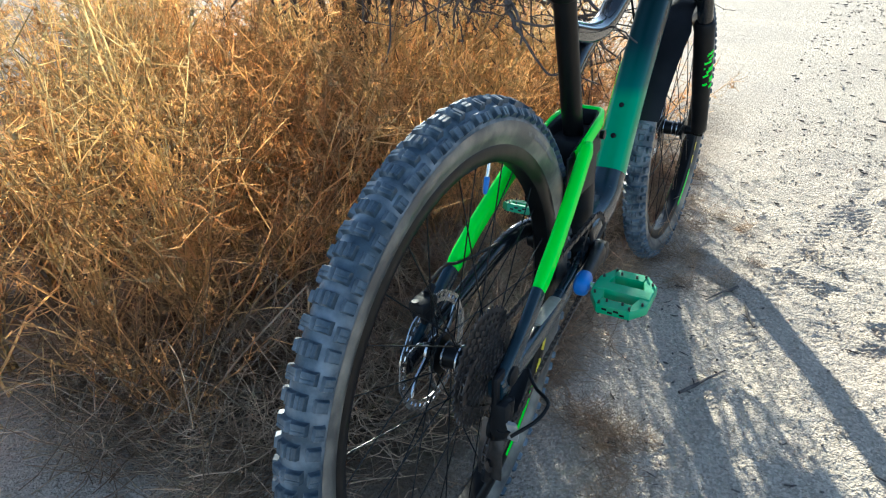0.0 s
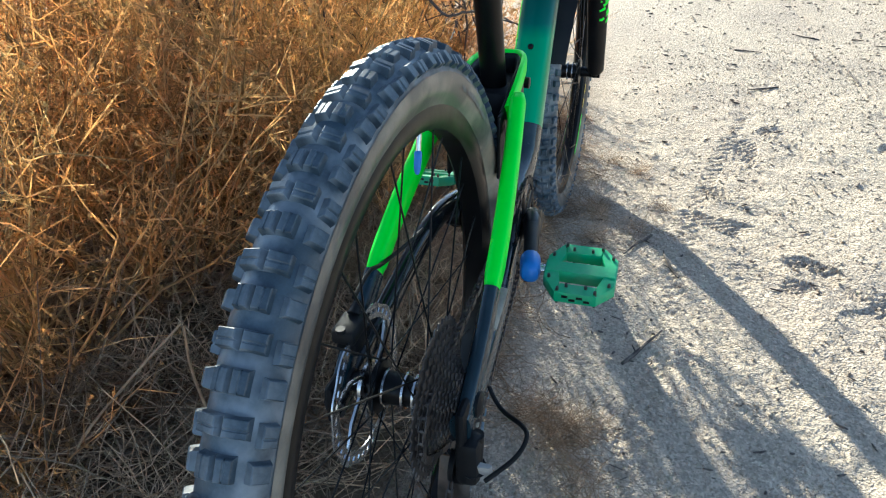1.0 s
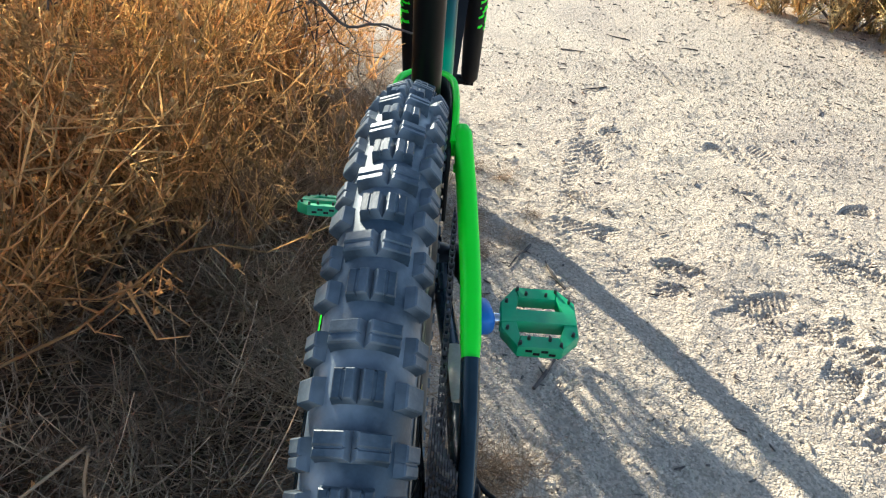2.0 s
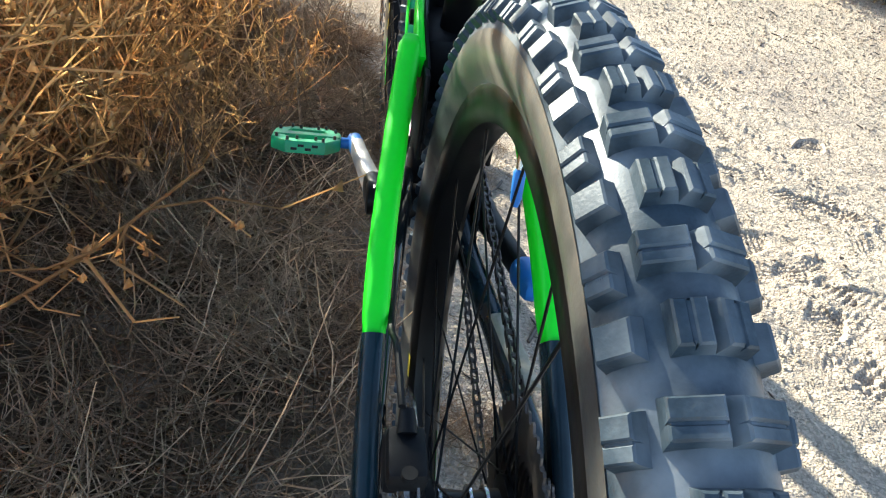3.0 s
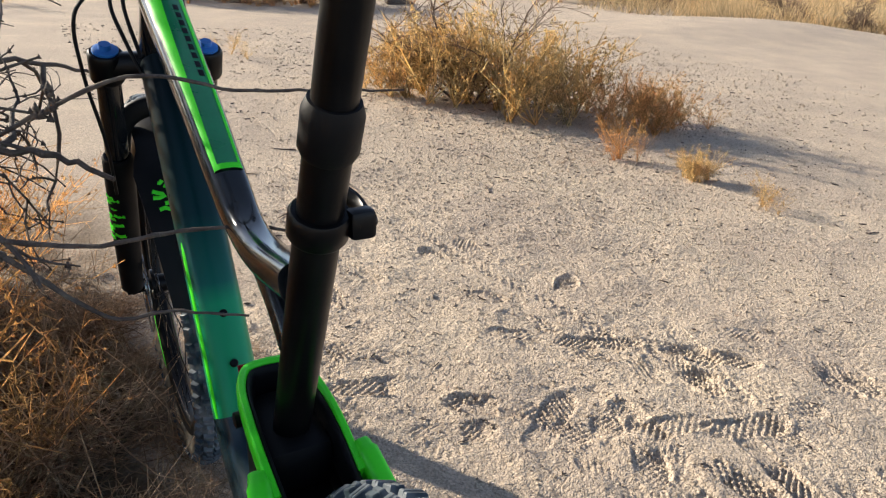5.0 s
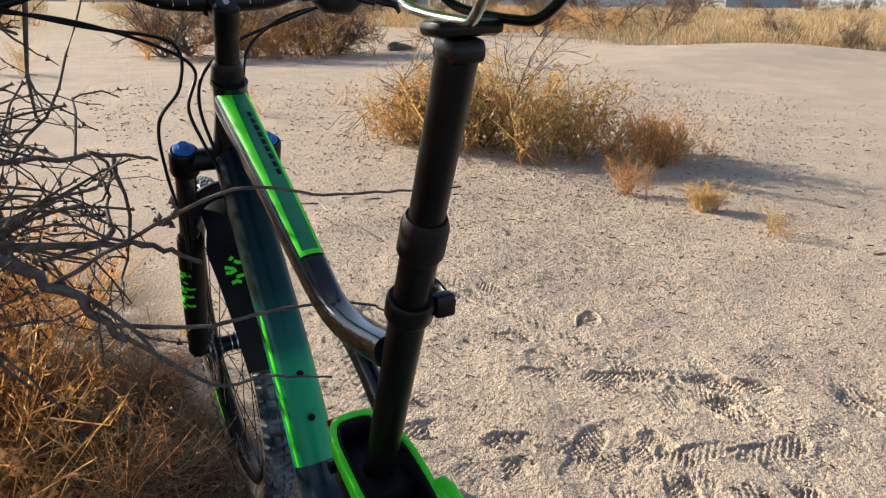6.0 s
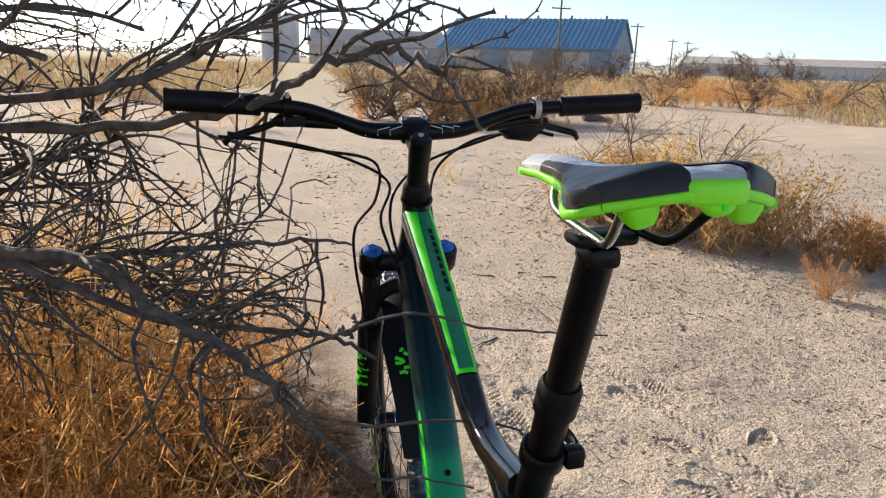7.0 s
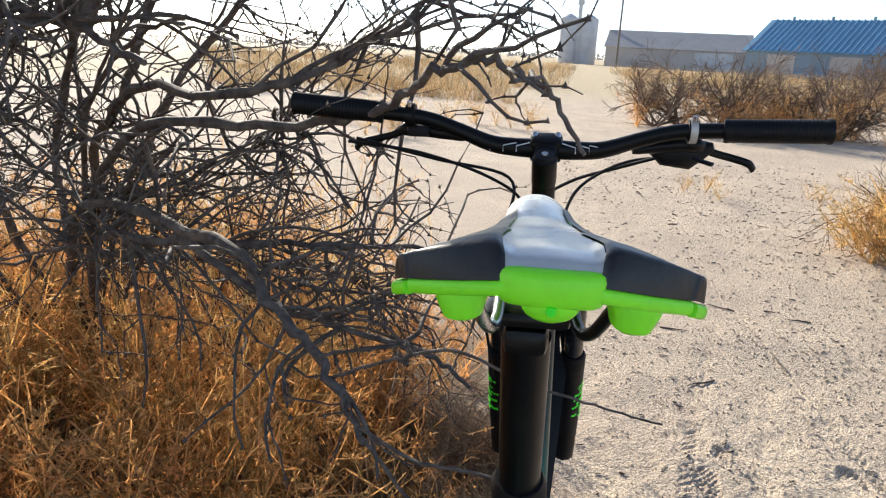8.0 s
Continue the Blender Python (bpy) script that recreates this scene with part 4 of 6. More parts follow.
FWD = Vector((0, 0.91, 0.4147))
crown_c = steer_at(0.803)
fork = part("fork_crown", Geo().tube(curve_pts([crown_c + FWD * 0.016 + Vector((-0.068, 0, 0.0)), crown_c + FWD * 0.006 + Vector((-0.035, 0, 0.006)), crown_c + Vector((0, 0, 0.008)), crown_c + FWD * 0.006 + Vector((0.035, 0, 0.006)), crown_c + FWD * 0.016 + Vector((0.068, 0, 0.0))], 4),
                                  [(0.019, 0.018)] * 17, 18, power=2.8), BLACK, bike, "black suspension fork crown")
part("steerer", Geo().tube([steer_at(0.80), steer_at(0.85)], 0.019, 22), BLACK, fork)
for s in (-1, 1):
    top = crown_c + FWD * 0.018 + Vector((s * 0.068, 0, 0))
    part("fork_top_sleeve", Geo().tube([top - STEER * 0.022, top - STEER * 0.018, top + STEER * 0.018, top + STEER * 0.022], [0.0225, 0.024, 0.024, 0.021], 24), BLACK, fork)
    cap = part("fork_cap", Geo().tube([top + STEER * 0.020, top + STEER * 0.025, top + STEER * 0.027], [0.0175, 0.0175, 0.014], 20), BLUE, fork, "blue anodised fork cap")
    part("cap_knob", Geo().tube([top + STEER * 0.026, top + STEER * 0.034], [0.009, 0.008], 10), BLUE, cap)
    low = top - STEER * 0.475
    part("stanchion", Geo().tube([top - STEER * 0.02, top - STEER * 0.19], 0.0172, 24), GLOSS, fork, "polished black stanchion")
    leg = part("fork_leg", Geo().tube([top - STEER * 0.165, top - STEER * 0.17, top - STEER * 0.20, top - STEER * 0.34, low + STEER * 0.03, low - STEER * 0.01, low - STEER * 0.018],
                                    [0.0205, 0.0235, 0.0235, 0.0225, 0.0205, 0.0195, 0.014], 24), MATT, fork, "matt black fork leg with green splashes")
    part("fork_dropout", Geo().tube([low + STEER * 0.03, AXLE_F + Vector((s * 0.066, -0.004, 0.0))], [(0.012, 0.016), (0.010, 0.015)], 14), BLACK, fork)
    part("axle_end", Geo().lathe([(s * 0.055, 0), (s * 0.055, 0.013), (s * 0.078, 0.013), (s * 0.079, 0.009), (s * 0.079, 0)], AXLE_F, 20), BLACK, fork)
    # ragged green splashes on the outer and rear faces
    for k in range(14):
        c = top - STEER * (0.245 + 0.0075 * k + 0.004 * math.sin(k * 5.1)) + Vector((0, 0, 0.002))
        out = (-FWD * (0.55 + 0.45 * math.sin(k * 2.7)) + Vector((s * (0.75 + 0.3 * math.cos(k * 1.9)), 0, 0))).normalized()
        wid = 0.0035 + 0.0055 * abs(math.sin(k * 2.3 + s))
        if k % 6 != 4:
            side = out.cross(STEER)
            part("green_splash", Geo().tube([c + out * 0.0218 - side * wid + STEER * 0.003, c + out * 0.0228, c + out * 0.0218 + side * wid - STEER * 0.003 * math.sin(k)], (0.0042, 0.0012), 7, up=tuple(out)), NEON, leg)
arch_top = crown_c - STEER * 0.20
arch = curve_pts([arch_top + FWD * 0.03 + Vector((-0.066, 0, 0)), arch_top + FWD * 0.055 + STEER * 0.07 + Vector((-0.05, 0, 0)), arch_top + FWD * 0.06 + STEER * 0.095, arch_top + FWD * 0.055 + STEER * 0.07 + Vector((0.05, 0, 0)), arch_top + FWD * 0.03 + Vector((0.066, 0, 0))], 5)
part("fork_arch", Geo().tube(arch, (0.011, 0.016), 14, power=3), MATT, fork)


def mudguard():
    """A plastic guard that follows the tyre behind the crown."""
    g, vs, fs, n, m = Geo(), [], [], 16, 8
    for lift in (0.0, 0.0016):
        for i in range(n + 1):
            a = radians(100 + 62 * i / n)
            half = float(np.interp(i / n, [0, 0.3, 0.42, 0.55, 1], [0.042, 0.042, 0.056, 0.052, 0.038]))
            for k in range(m + 1):
                x = half * (2 * k / m - 1)
                r = 0.370 - 0.010 * (x / half) ** 2 + lift
                vs.append(AXLE_F + Vector((x, r * math.cos(a), r * math.sin(a))))
    q = (n + 1) * (m + 1)
    for i in range(n):
        for k in range(m):
            a = i * (m + 1) + k
            fs += [(a, a + 1, a + m + 2, a + m + 1), (q + a, q + a + m + 1, q + a + m + 2, q + a + 1)]
    for i in range(n):
        for k in (0, m):
            a = i * (m + 1) + k
            fs.append((a, a + m + 1, q + a + m + 1, q + a))
    return g.add(vs, fs)


guard = part("front_mudguard", mudguard(), MATT, bike, "black plastic mudguard with a green print")
for k in range(6):
    a = radians(131 + 1.3 * k)
    c = AXLE_F + Vector((-0.022 + 0.010 * math.sin(k * 1.9), 0.3725 * math.cos(a), 0.3725 * math.sin(a)))
    wid = 0.003 + 0.006 * abs(math.sin(k * 2.7))
    part("green_splash", Geo().tube([c + Vector((-wid, 0.002, 0.003 * math.sin(k))), c, c + Vector((wid, 0, 0.004 * math.cos(k * 2)))], (0.0034, 0.001), 7, up=(0, math.cos(a), math.sin(a))), NEON, guard)

# headset, stem, bar
part("headset_spacer", Geo().tube([steer_at(0.938), steer_at(0.945), steer_at(0.963), steer_at(0.972)], [0.0265, 0.025, 0.0235, 0.0185], 26, up=(1, 0, 0)).tube([steer_at(0.97), steer_at(1.012)], 0.0175, 24, up=(1, 0, 0)), BLACK, bike, "black headset spacers")
BARC = steer_at(1.030) + FWD * 0.046 + Vector((0, 0, 0.005))
stem = part("stem", Geo().tube([steer_at(1.006), steer_at(1.010), steer_at(1.046), steer_at(1.048)], [0.0165, 0.0185, 0.0185, 0.016], 24, up=(1, 0, 0)).tube([steer_at(1.028), BARC - FWD * 0.012], [(0.016, 0.016), (0.020, 0.019)], 18, power=3)
            .box(BARC + FWD * 0.004, (0.05, 0.036, 0.038), 0.008, Matrix.Rotation(radians(24), 3, "X")), BLACK, bike, "short black stem")
part("top_cap", Geo().tube([steer_at(1.048), steer_at(1.0525)], [0.0155, 0.0145], 22, up=(1, 0, 0)), MATT, stem)
part("cap_bolt", Geo().tube([steer_at(1.052), steer_at(1.0545)], [0.0055, 0.005], 12, up=(1, 0, 0)), STEEL, stem)
for s in (-1, 1):
    part("stem_bolt", Geo().tube([BARC + Vector((s * 0.017, 0, 0.016)), BARC + Vector((s * 0.017, 0.004, 0.024))], 0.0045, 10), STEEL, stem)
bar_half = [(0, 0, 0), (0.045, 0, 0.0), (0.085, -0.001, 0.004), (0.135, -0.006, 0.022), (0.18, -0.012, 0.036), (0.23, -0.019, 0.042), (0.383, -0.042, 0.052)]
BAR_TURN = Matrix.Translation(BARC) @ Matrix.Rotation(radians(1.5), 4, "Y")
bar_pts = [BAR_TURN @ Vector((-x, y, z)) for x, y, z in bar_half[:0:-1]] + [BAR_TURN @ Vector(p) for p in bar_half]
bp = curve_pts(bar_pts, 5)
handlebar = part("handlebar", Geo().tube(bp, [0.0112 + 0.0045 * max(0, 1 - abs(p.x) / 0.13) for p in bp], 20), BLACK, bike, "wide black riser handlebar")
for s in (-1, 1):
    e, i = BAR_TURN @ Vector((s * 0.385, -0.0423, 0.052)), BAR_TURN @ Vector((s * 0.248, -0.0216, 0.0433))
    grip = Geo().tube([i.lerp(e, t) for t in (0, 0.03, 0.06, 0.94, 0.97, 1)], [0.0165, 0.0175, 0.0162, 0.0162, 0.0178, 0.0165], 20)
    part("grip", grip, MATT, handlebar, "ribbed black lock-on grip")
    ribs = Geo()
    for k in range(22):
        c = i.lerp(e, 0.10 + 0.037 * k)
        ribs.tube([c - (e - i).normalized() * 0.0012, c + (e - i).normalized() * 0.0012], 0.0169, 18)
    part("grip_rib", ribs, MATT, handlebar)
    bc = i.lerp(e, -0.30)
    brake = part("brake_lever", Geo().tube([bc - Vector((0.007, 0, 0)), bc + Vector((0.007, 0, 0))], 0.0165, 18)
                 .tube(curve_pts([bc + Vector((-s * 0.080, 0.024, -0.034)), bc + Vector((-s * 0.045, 0.026, -0.028)), bc + Vector((0, 0.026, -0.022)), bc + Vector((s * 0.022, 0.032, -0.026))], 4), [0.006, 0.0075, 0.008, 0.009, 0.010, 0.0105, 0.011, 0.0115, 0.0125, 0.0125, 0.012, 0.010, 0.008], 14), BLACK, bike, "black hydraulic brake lever")
    part("lever_blade", Geo().tube(curve_pts([bc + Vector((s * 0.016, 0.034, -0.026)), bc + Vector((s * 0.040, 0.044, -0.036)), bc + Vector((s * 0.070, 0.050, -0.044)), bc + Vector((s * 0.092, 0.044, -0.050)), bc + Vector((s * 0.102, 0.050, -0.060))], 4), (0.0035, 0.006), 10), BLACK, brake)
    part("clamp_band", Geo().tube([bc - Vector((0.005, 0, 0)), bc + Vector((0.005, 0, 0))], 0.0185, 18), ALLOY if s > 0 else BLACK, brake)
    part("clamp_screw", Geo().tube([bc + Vector((0, -0.012, 0.014)), bc + Vector((0, -0.014, 0.022))], 0.0035, 10), STEEL, brake)
    if s > 0:
        sh = part("shifter", Geo().tube([bc + Vector(q) for q in ((-0.070, 0.040, -0.020), (-0.056, 0.043, -0.024), (-0.030, 0.046, -0.034), (0.006, 0.048, -0.037), (0.024, 0.046, -0.032), (0.040, 0.042, -0.026))], [(0.006, 0.006), (0.011, 0.010), (0.022, 0.024), (0.023, 0.026), (0.016, 0.015), (0.006, 0.006)], 16, power=2.8).box(bc + Vector((0.004, 0.030, -0.024)), (0.030, 0.024, 0.018), 0.005), MATT, bike, "black trigger shifter")
        part("shift_paddle", Geo().tube([bc + Vector((0.005, 0.0, -0.040)), bc + Vector((0.03, -0.012, -0.046))], (0.009, 0.003), 10), MATT, sh)
    else:
        part("lockout_remote", Geo().box(bc + Vector((0.01, 0.012, -0.024)), (0.034, 0.022, 0.018), 0.005), MATT, bike)
# printed brackets on the bar
for s in (-1, 1):
    for k, x in enumerate((0.038, 0.058, 0.078)):
        c = BARC + Vector((s * x, -0.0145 + 0.002 * k, 0.002))
        part("bar_print", Geo().tube([c + Vector((-s * 0.014, 0, 0.0085 - 0.001 * k)), c + Vector((s * 0.006, -0.001, 0.003)), c + Vector((s * 0.006, 0, -0.006))], 0.0009, 5), WHITE, handlebar)

# cables from the bar to the frame
for pts in ([(-0.315, 0.935, 1.054), (-0.20, 0.965, 1.035), (-0.09, 0.99, 0.995), (-0.035, 0.985, 0.955), (-0.055, 0.965, 0.90), (-0.045, 0.945, 0.85), (-0.025, 0.925, 0.79)],
            [(-0.30, 0.93, 1.060), (-0.18, 0.975, 1.025), (-0.06, 1.0, 0.995), (-0.06, 0.985, 0.93), (-0.10, 0.975, 0.88), (-0.10, 0.985, 0.80), (-0.085, 1.0, 0.70), (-0.078, 1.06, 0.60)],
            [(0.20, 0.95, 1.053), (0.12, 0.985, 1.022), (0.04, 1.0, 0.992), (-0.02, 0.985, 0.95), (-0.04, 0.955, 0.90), (-0.03, 0.93, 0.83)],
            [(0.215, 0.95, 1.045), (0.13, 0.99, 1.030), (0.06, 0.985, 0.99), (0.034, 0.96, 0.94), (0.035, 0.935, 0.87), (0.024, 0.915, 0.80)]):
    part("cable", Geo().tube(curve_pts(pts, 7), 0.0027, 8), MATT, bike, "black cable housing")

# saddle
def saddle_ring(u):
    """At u along the saddle (0 the nose, 1 the tail): half width, crest height, height of the outer rim, thickness of the padding."""
    w = np.interp(u, [0, 0.02, 0.06, 0.15, 0.32, 0.44, 0.54, 0.64, 0.74, 0.82, 0.90, 0.96, 1.0], [0.011, 0.016, 0.0185, 0.0195, 0.022, 0.028, 0.039, 0.0535, 0.0640, 0.0682, 0.0690, 0.0668, 0.061])
    z = np.interp(u, [0, 0.05, 0.2, 0.42, 0.6, 0.78, 0.92, 1.0], [1.082, 1.0895, 1.0925, 1.0935, 1.099, 1.109, 1.1165, 1.1160])
    rim = np.interp(u, [0, 0.2, 0.4, 0.55, 0.7, 0.82, 0.92, 1.0], [1.076, 1.080, 1.079, 1.0775, 1.0765, 1.0775, 1.0815, 1.0870])
    pad = np.interp(u, [0, 0.3, 0.6, 1.0], [0.004, 0.006, 0.009, 0.0125])
    return float(w), float(z), float(rim), float(pad)


SAD_N, SAD_M = 72, 56


def saddle_point(i, k):
    """A point of the cover: i along, k across; the outermost columns turn down as its padded side."""
    u, c = i / SAD_N, 2 * k / SAD_M - 1
    w, z, rim, pad = saddle_ring(u)
    wide = min(1, max(0, (u - 0.38) / 0.4))
    e = min(1, abs(c) / 0.80)
    over = max(0, (abs(c) - 0.80) / 0.20)
    top = z - (z - rim - pad) * e ** (2.4 - 0.7 * wide)
    top -= pad * (1 - math.sqrt(max(0, 1 - over * over)))
    back = min(1, max(0, (u - 0.62) / 0.3))
    x = e * w
    top -= 0.0075 * back / (1 + math.exp((x - 0.0205) / 0.0016)) * (1 - over)
    y = 0.386 - 0.262 * u + 0.028 * max(0, (u - 0.70) / 0.30) * e * e
    turn = min(1, max(0, (u - 0.955) / 0.045))
    low = 1.1000 - (1.1000 - rim) * e ** 1.5
    top -= max(0, top - low) * (1 - (1 - turn ** 3) ** (1 / 3))
    return (math.copysign(x, c) * (1 + 0.03 * math.sin(over * math.pi / 2)), y, top)


quad = lambda i, k: (i * (SAD_M + 1) + k, i * (SAD_M + 1) + k + 1, (i + 1) * (SAD_M + 1) + k + 1, (i + 1) * (SAD_M + 1) + k)
sv = [saddle_point(i, k) for i in range(SAD_N + 1) for k in range(SAD_M + 1)]
shell = Geo().add([(x * 0.93, y + 0.008, z - 0.0075) for x, y, z in sv], [quad(i, k) for i in range(SAD_N) for k in range(SAD_M)])
saddle = part("saddle", shell, NEON2, bike, "white and black saddle with lime green base")
panels = {"white": [], "black": []}
for i in range(SAD_N):
    for k in range(SAD_M):
        u, c = (i + 0.5) / SAD_N, abs(2 * (k + 0.5) / SAD_M - 1)
        panels["black" if u > 0.22 and c > 0.25 + 0.9 * max(0, 0.70 - u) ** 1.15 else "white"].append(quad(i, k))
part("saddle_cover", Geo().add(sv, panels["white"]), SADDLE_W, saddle, "pale grey-white vinyl cover", 60)
part("saddle_panel", Geo().add([(x * 1.004, y, z + 0.0011) for x, y, z in sv], panels["black"]), SADDLE_B, saddle, "black vinyl side panels", 60)
# the flange of the base shows all round under the cover
for s in (-1, 1):
    k = 0 if s < 0 else SAD_M
    rim_line = [Vector((sv[i * (SAD_M + 1) + k][0] * (0.93 + 0.055 * min(1, i / SAD_N * 2.2)), sv[i * (SAD_M + 1) + k][1], sv[i * (SAD_M + 1) + k][2] - 0.0030)) for i in range(1, SAD_N + 1)]
    part("saddle_base", Geo().tube(rim_line, (0.0030, 0.0033), 12, power=2.8), NEON2, saddle, "lime green plastic rim of the saddle")
tail_row = [Vector(sv[SAD_N * (SAD_M + 1) + round(k * SAD_M / 14)]) for k in range(15)]
tail_row = [Vector((q.x * 0.985, q.y + 0.001, q.z - 0.0025)) for q in tail_row]
part("saddle_base", Geo().tube(tail_row, (0.0030, 0.0034), 12, power=2.6), NEON2, saddle, "lime green tail of the saddle base")
bump = curve_pts([(-0.0190, 0.142, 1.0955), (-0.0165, 0.1305, 1.0965), (-0.009, 0.1265, 1.0971), (0, 0.1255, 1.0973), (0.009, 0.1265, 1.0971), (0.0165, 0.1305, 1.0965), (0.0190, 0.142, 1.0955)], 5)
part("saddle_bumper", Geo().tube(bump, [(0.0056, 0.0068)] * 5 + [(0.0058, 0.0080)] * (len(bump) - 10) + [(0.0056, 0.0068)] * 5, 16, power=3.0).ball((0, 0.1275, 1.0895), (0.012, 0.006, 0.0075), 16, 10), NEON2, saddle, "lime green rear bumper")
part("bumper_screw", Geo().lathe([(-0.0012, 0), (-0.0012, 0.0020), (0.001, 0.0020), (0.001, 0)], (0, 0.1212, 1.0890), 12, "y"), NEON, saddle, "recessed screw")
for s in (-1, 1):
    part("rail_mount", Geo().tube([(s * 0.0385, 0.156, 1.0880), (s * 0.0380, 0.154, 1.0855), (s * 0.0375, 0.152, 1.082), (s * 0.0370, 0.153, 1.0765), (s * 0.0365, 0.154, 1.0730)], [(0.0135, 0.0145), (0.0128, 0.0140), (0.0115, 0.0130), (0.0096, 0.011), (0.0055, 0.006)], 18, up=(0, 1, 0), power=2.6), NEON2, saddle)
under = Geo()
for i in range(2, SAD_N - 4):
    a, b = [Vector(sv[q * (SAD_M + 1)]) for q in (i, i + 1)]
    ca, cb = [Vector(sv[q * (SAD_M + 1) + SAD_M // 2]) for q in (i, i + 1)]
    da, db = ca.z - 0.013, cb.z - 0.013
    under.add([(a.x, a.y, a.z - 0.003), (b.x, b.y, b.z - 0.003), (0, b.y, db), (0, a.y, da)], [(0, 1, 2, 3)])
    under.add([(-a.x, a.y, a.z - 0.003), (-b.x, b.y, b.z - 0.003), (0, b.y, db), (0, a.y, da)], [(0, 1, 2, 3)])
part("saddle_underside", under, NEON2, saddle)
for s in (-1, 1):
    part("saddle_rail", Geo().tube(curve_pts([(s * 0.010, 0.322, 1.084), (s * 0.014, 0.312, 1.070), (s * 0.021, 0.292, 1.054), (s * 0.022, 0.225, 1.046), (s * 0.027, 0.200, 1.050), (s * 0.035, 0.172, 1.078)], 5), 0.0036, 10), STEEL if s < 0 else BLACK, saddle, "steel saddle rail")
saddle.matrix_local = Matrix.Translation((0.0120, 0.2667, 1.0935)) @ Matrix.Rotation(radians(1.9), 4, "Y") @ Matrix.Rotation(radians(3.2), 4, "Z") @ Matrix.Rotation(radians(-0.5), 4, "X") @ Matrix.Translation((0, -0.27, -1.092))
ph = seat_line(1.03)
part("post_head", Geo().box(ph + Vector((0, 0.0, -0.002)), (0.027, 0.034, 0.018), 0.006).box(ph + Vector((0, -0.004, 0.013)), (0.052, 0.030, 0.011), 0.005), BLACK, bike, "black seat post head")
part("frame_label", Geo().box((0.006, 0.613, 0.398), (0.014, 0.016, 0.001), 0, Matrix.Rotation(radians(44), 3, "X")), WHITE, bike, "small white frame label")
part("link_screw", Geo().lathe([(-0.006, 0), (-0.006, 0.004), (0.006, 0.004), (0.006, 0)], (-0.020, 0.508, 0.584), 14), RED, bike, "small red anodised screw")
for k in range(4):
    part("print_bar", Geo().box((-0.012 + 0.006 * k, 0.640, 0.4285), (0.0035, 0.001, 0.007), 0, Matrix.Rotation(radians(40), 3, "X")), WHITE, bike)


# ---- plants ----
def sweep(lines, radii, sides=3):
    """Tubes along many polylines at once: lines (N, P, 3), radii (N, P). Returns vertices and triangles."""
    lines, radii = np.asarray(lines, float), np.asarray(radii, float)
    n, p, _ = lines.shape
    d = np.gradient(lines, axis=1)
    d /= np.linalg.norm(d, axis=2, keepdims=True) + 1e-9
    ref = np.where(np.abs(d[..., 2:3]) > 0.9, [1.0, 0, 0], [0, 0, 1.0])
    a = np.cross(d, ref)
    a /= np.linalg.norm(a, axis=2, keepdims=True) + 1e-9
    b = np.cross(d, a)
    w = 2 * np.pi * np.arange(sides) / sides
    ring = lines[:, :, None] + radii[:, :, None, None] * (a[:, :, None] * np.cos(w)[:, None] + b[:, :, None] * np.sin(w)[:, None])
    v = ring.reshape(-1, 3)
    base = (np.arange(n)[:, None, None] * p + np.arange(p - 1)[None, :, None]) * sides
    k = np.arange(sides)[None, None]
    q0, q1 = base + k, base + (k + 1) % sides
    t = np.concatenate([np.stack([q0, q1, q1 + sides], -1).reshape(-1, 3), np.stack([q0, q1 + sides, q0 + sides], -1).reshape(-1, 3)])
    return v, t


def specks(centres, sizes, r):
    """Small four-sided seed husks."""
    base = np.array([[1, 0, -0.6], [-0.5, 0.87, -0.6], [-0.5, -0.87, -0.6], [0, 0, 1.3]])
    n = len(centres)
    a = r.uniform(0, 2 * np.pi, n)
    c, s = np.cos(a), np.sin(a)
    x = base[None, :, 0] * c[:, None] - base[None, :, 1] * s[:, None]
    y = base[None, :, 0] * s[:, None] + base[None, :, 1] * c[:, None]
    pts = np.stack([x, y, np.broadcast_to(base[None, :, 2], x.shape)], -1) * np.asarray(sizes)[:, None, None] + np.asarray(centres)[:, None]
    t = np.array([[0, 1, 2], [0, 3, 1], [1, 3, 2], [2, 3, 0]])
    return pts.reshape(-1, 3), (np.arange(n)[:, None, None] * 4 + t).reshape(-1, 3)


def join(parts):
    vs, ts, n = [], [], 0
    for v, t in parts:
        vs.append(v)
        ts.append(t + n)
        n += len(v)
    return np.concatenate(vs), np.concatenate(ts)


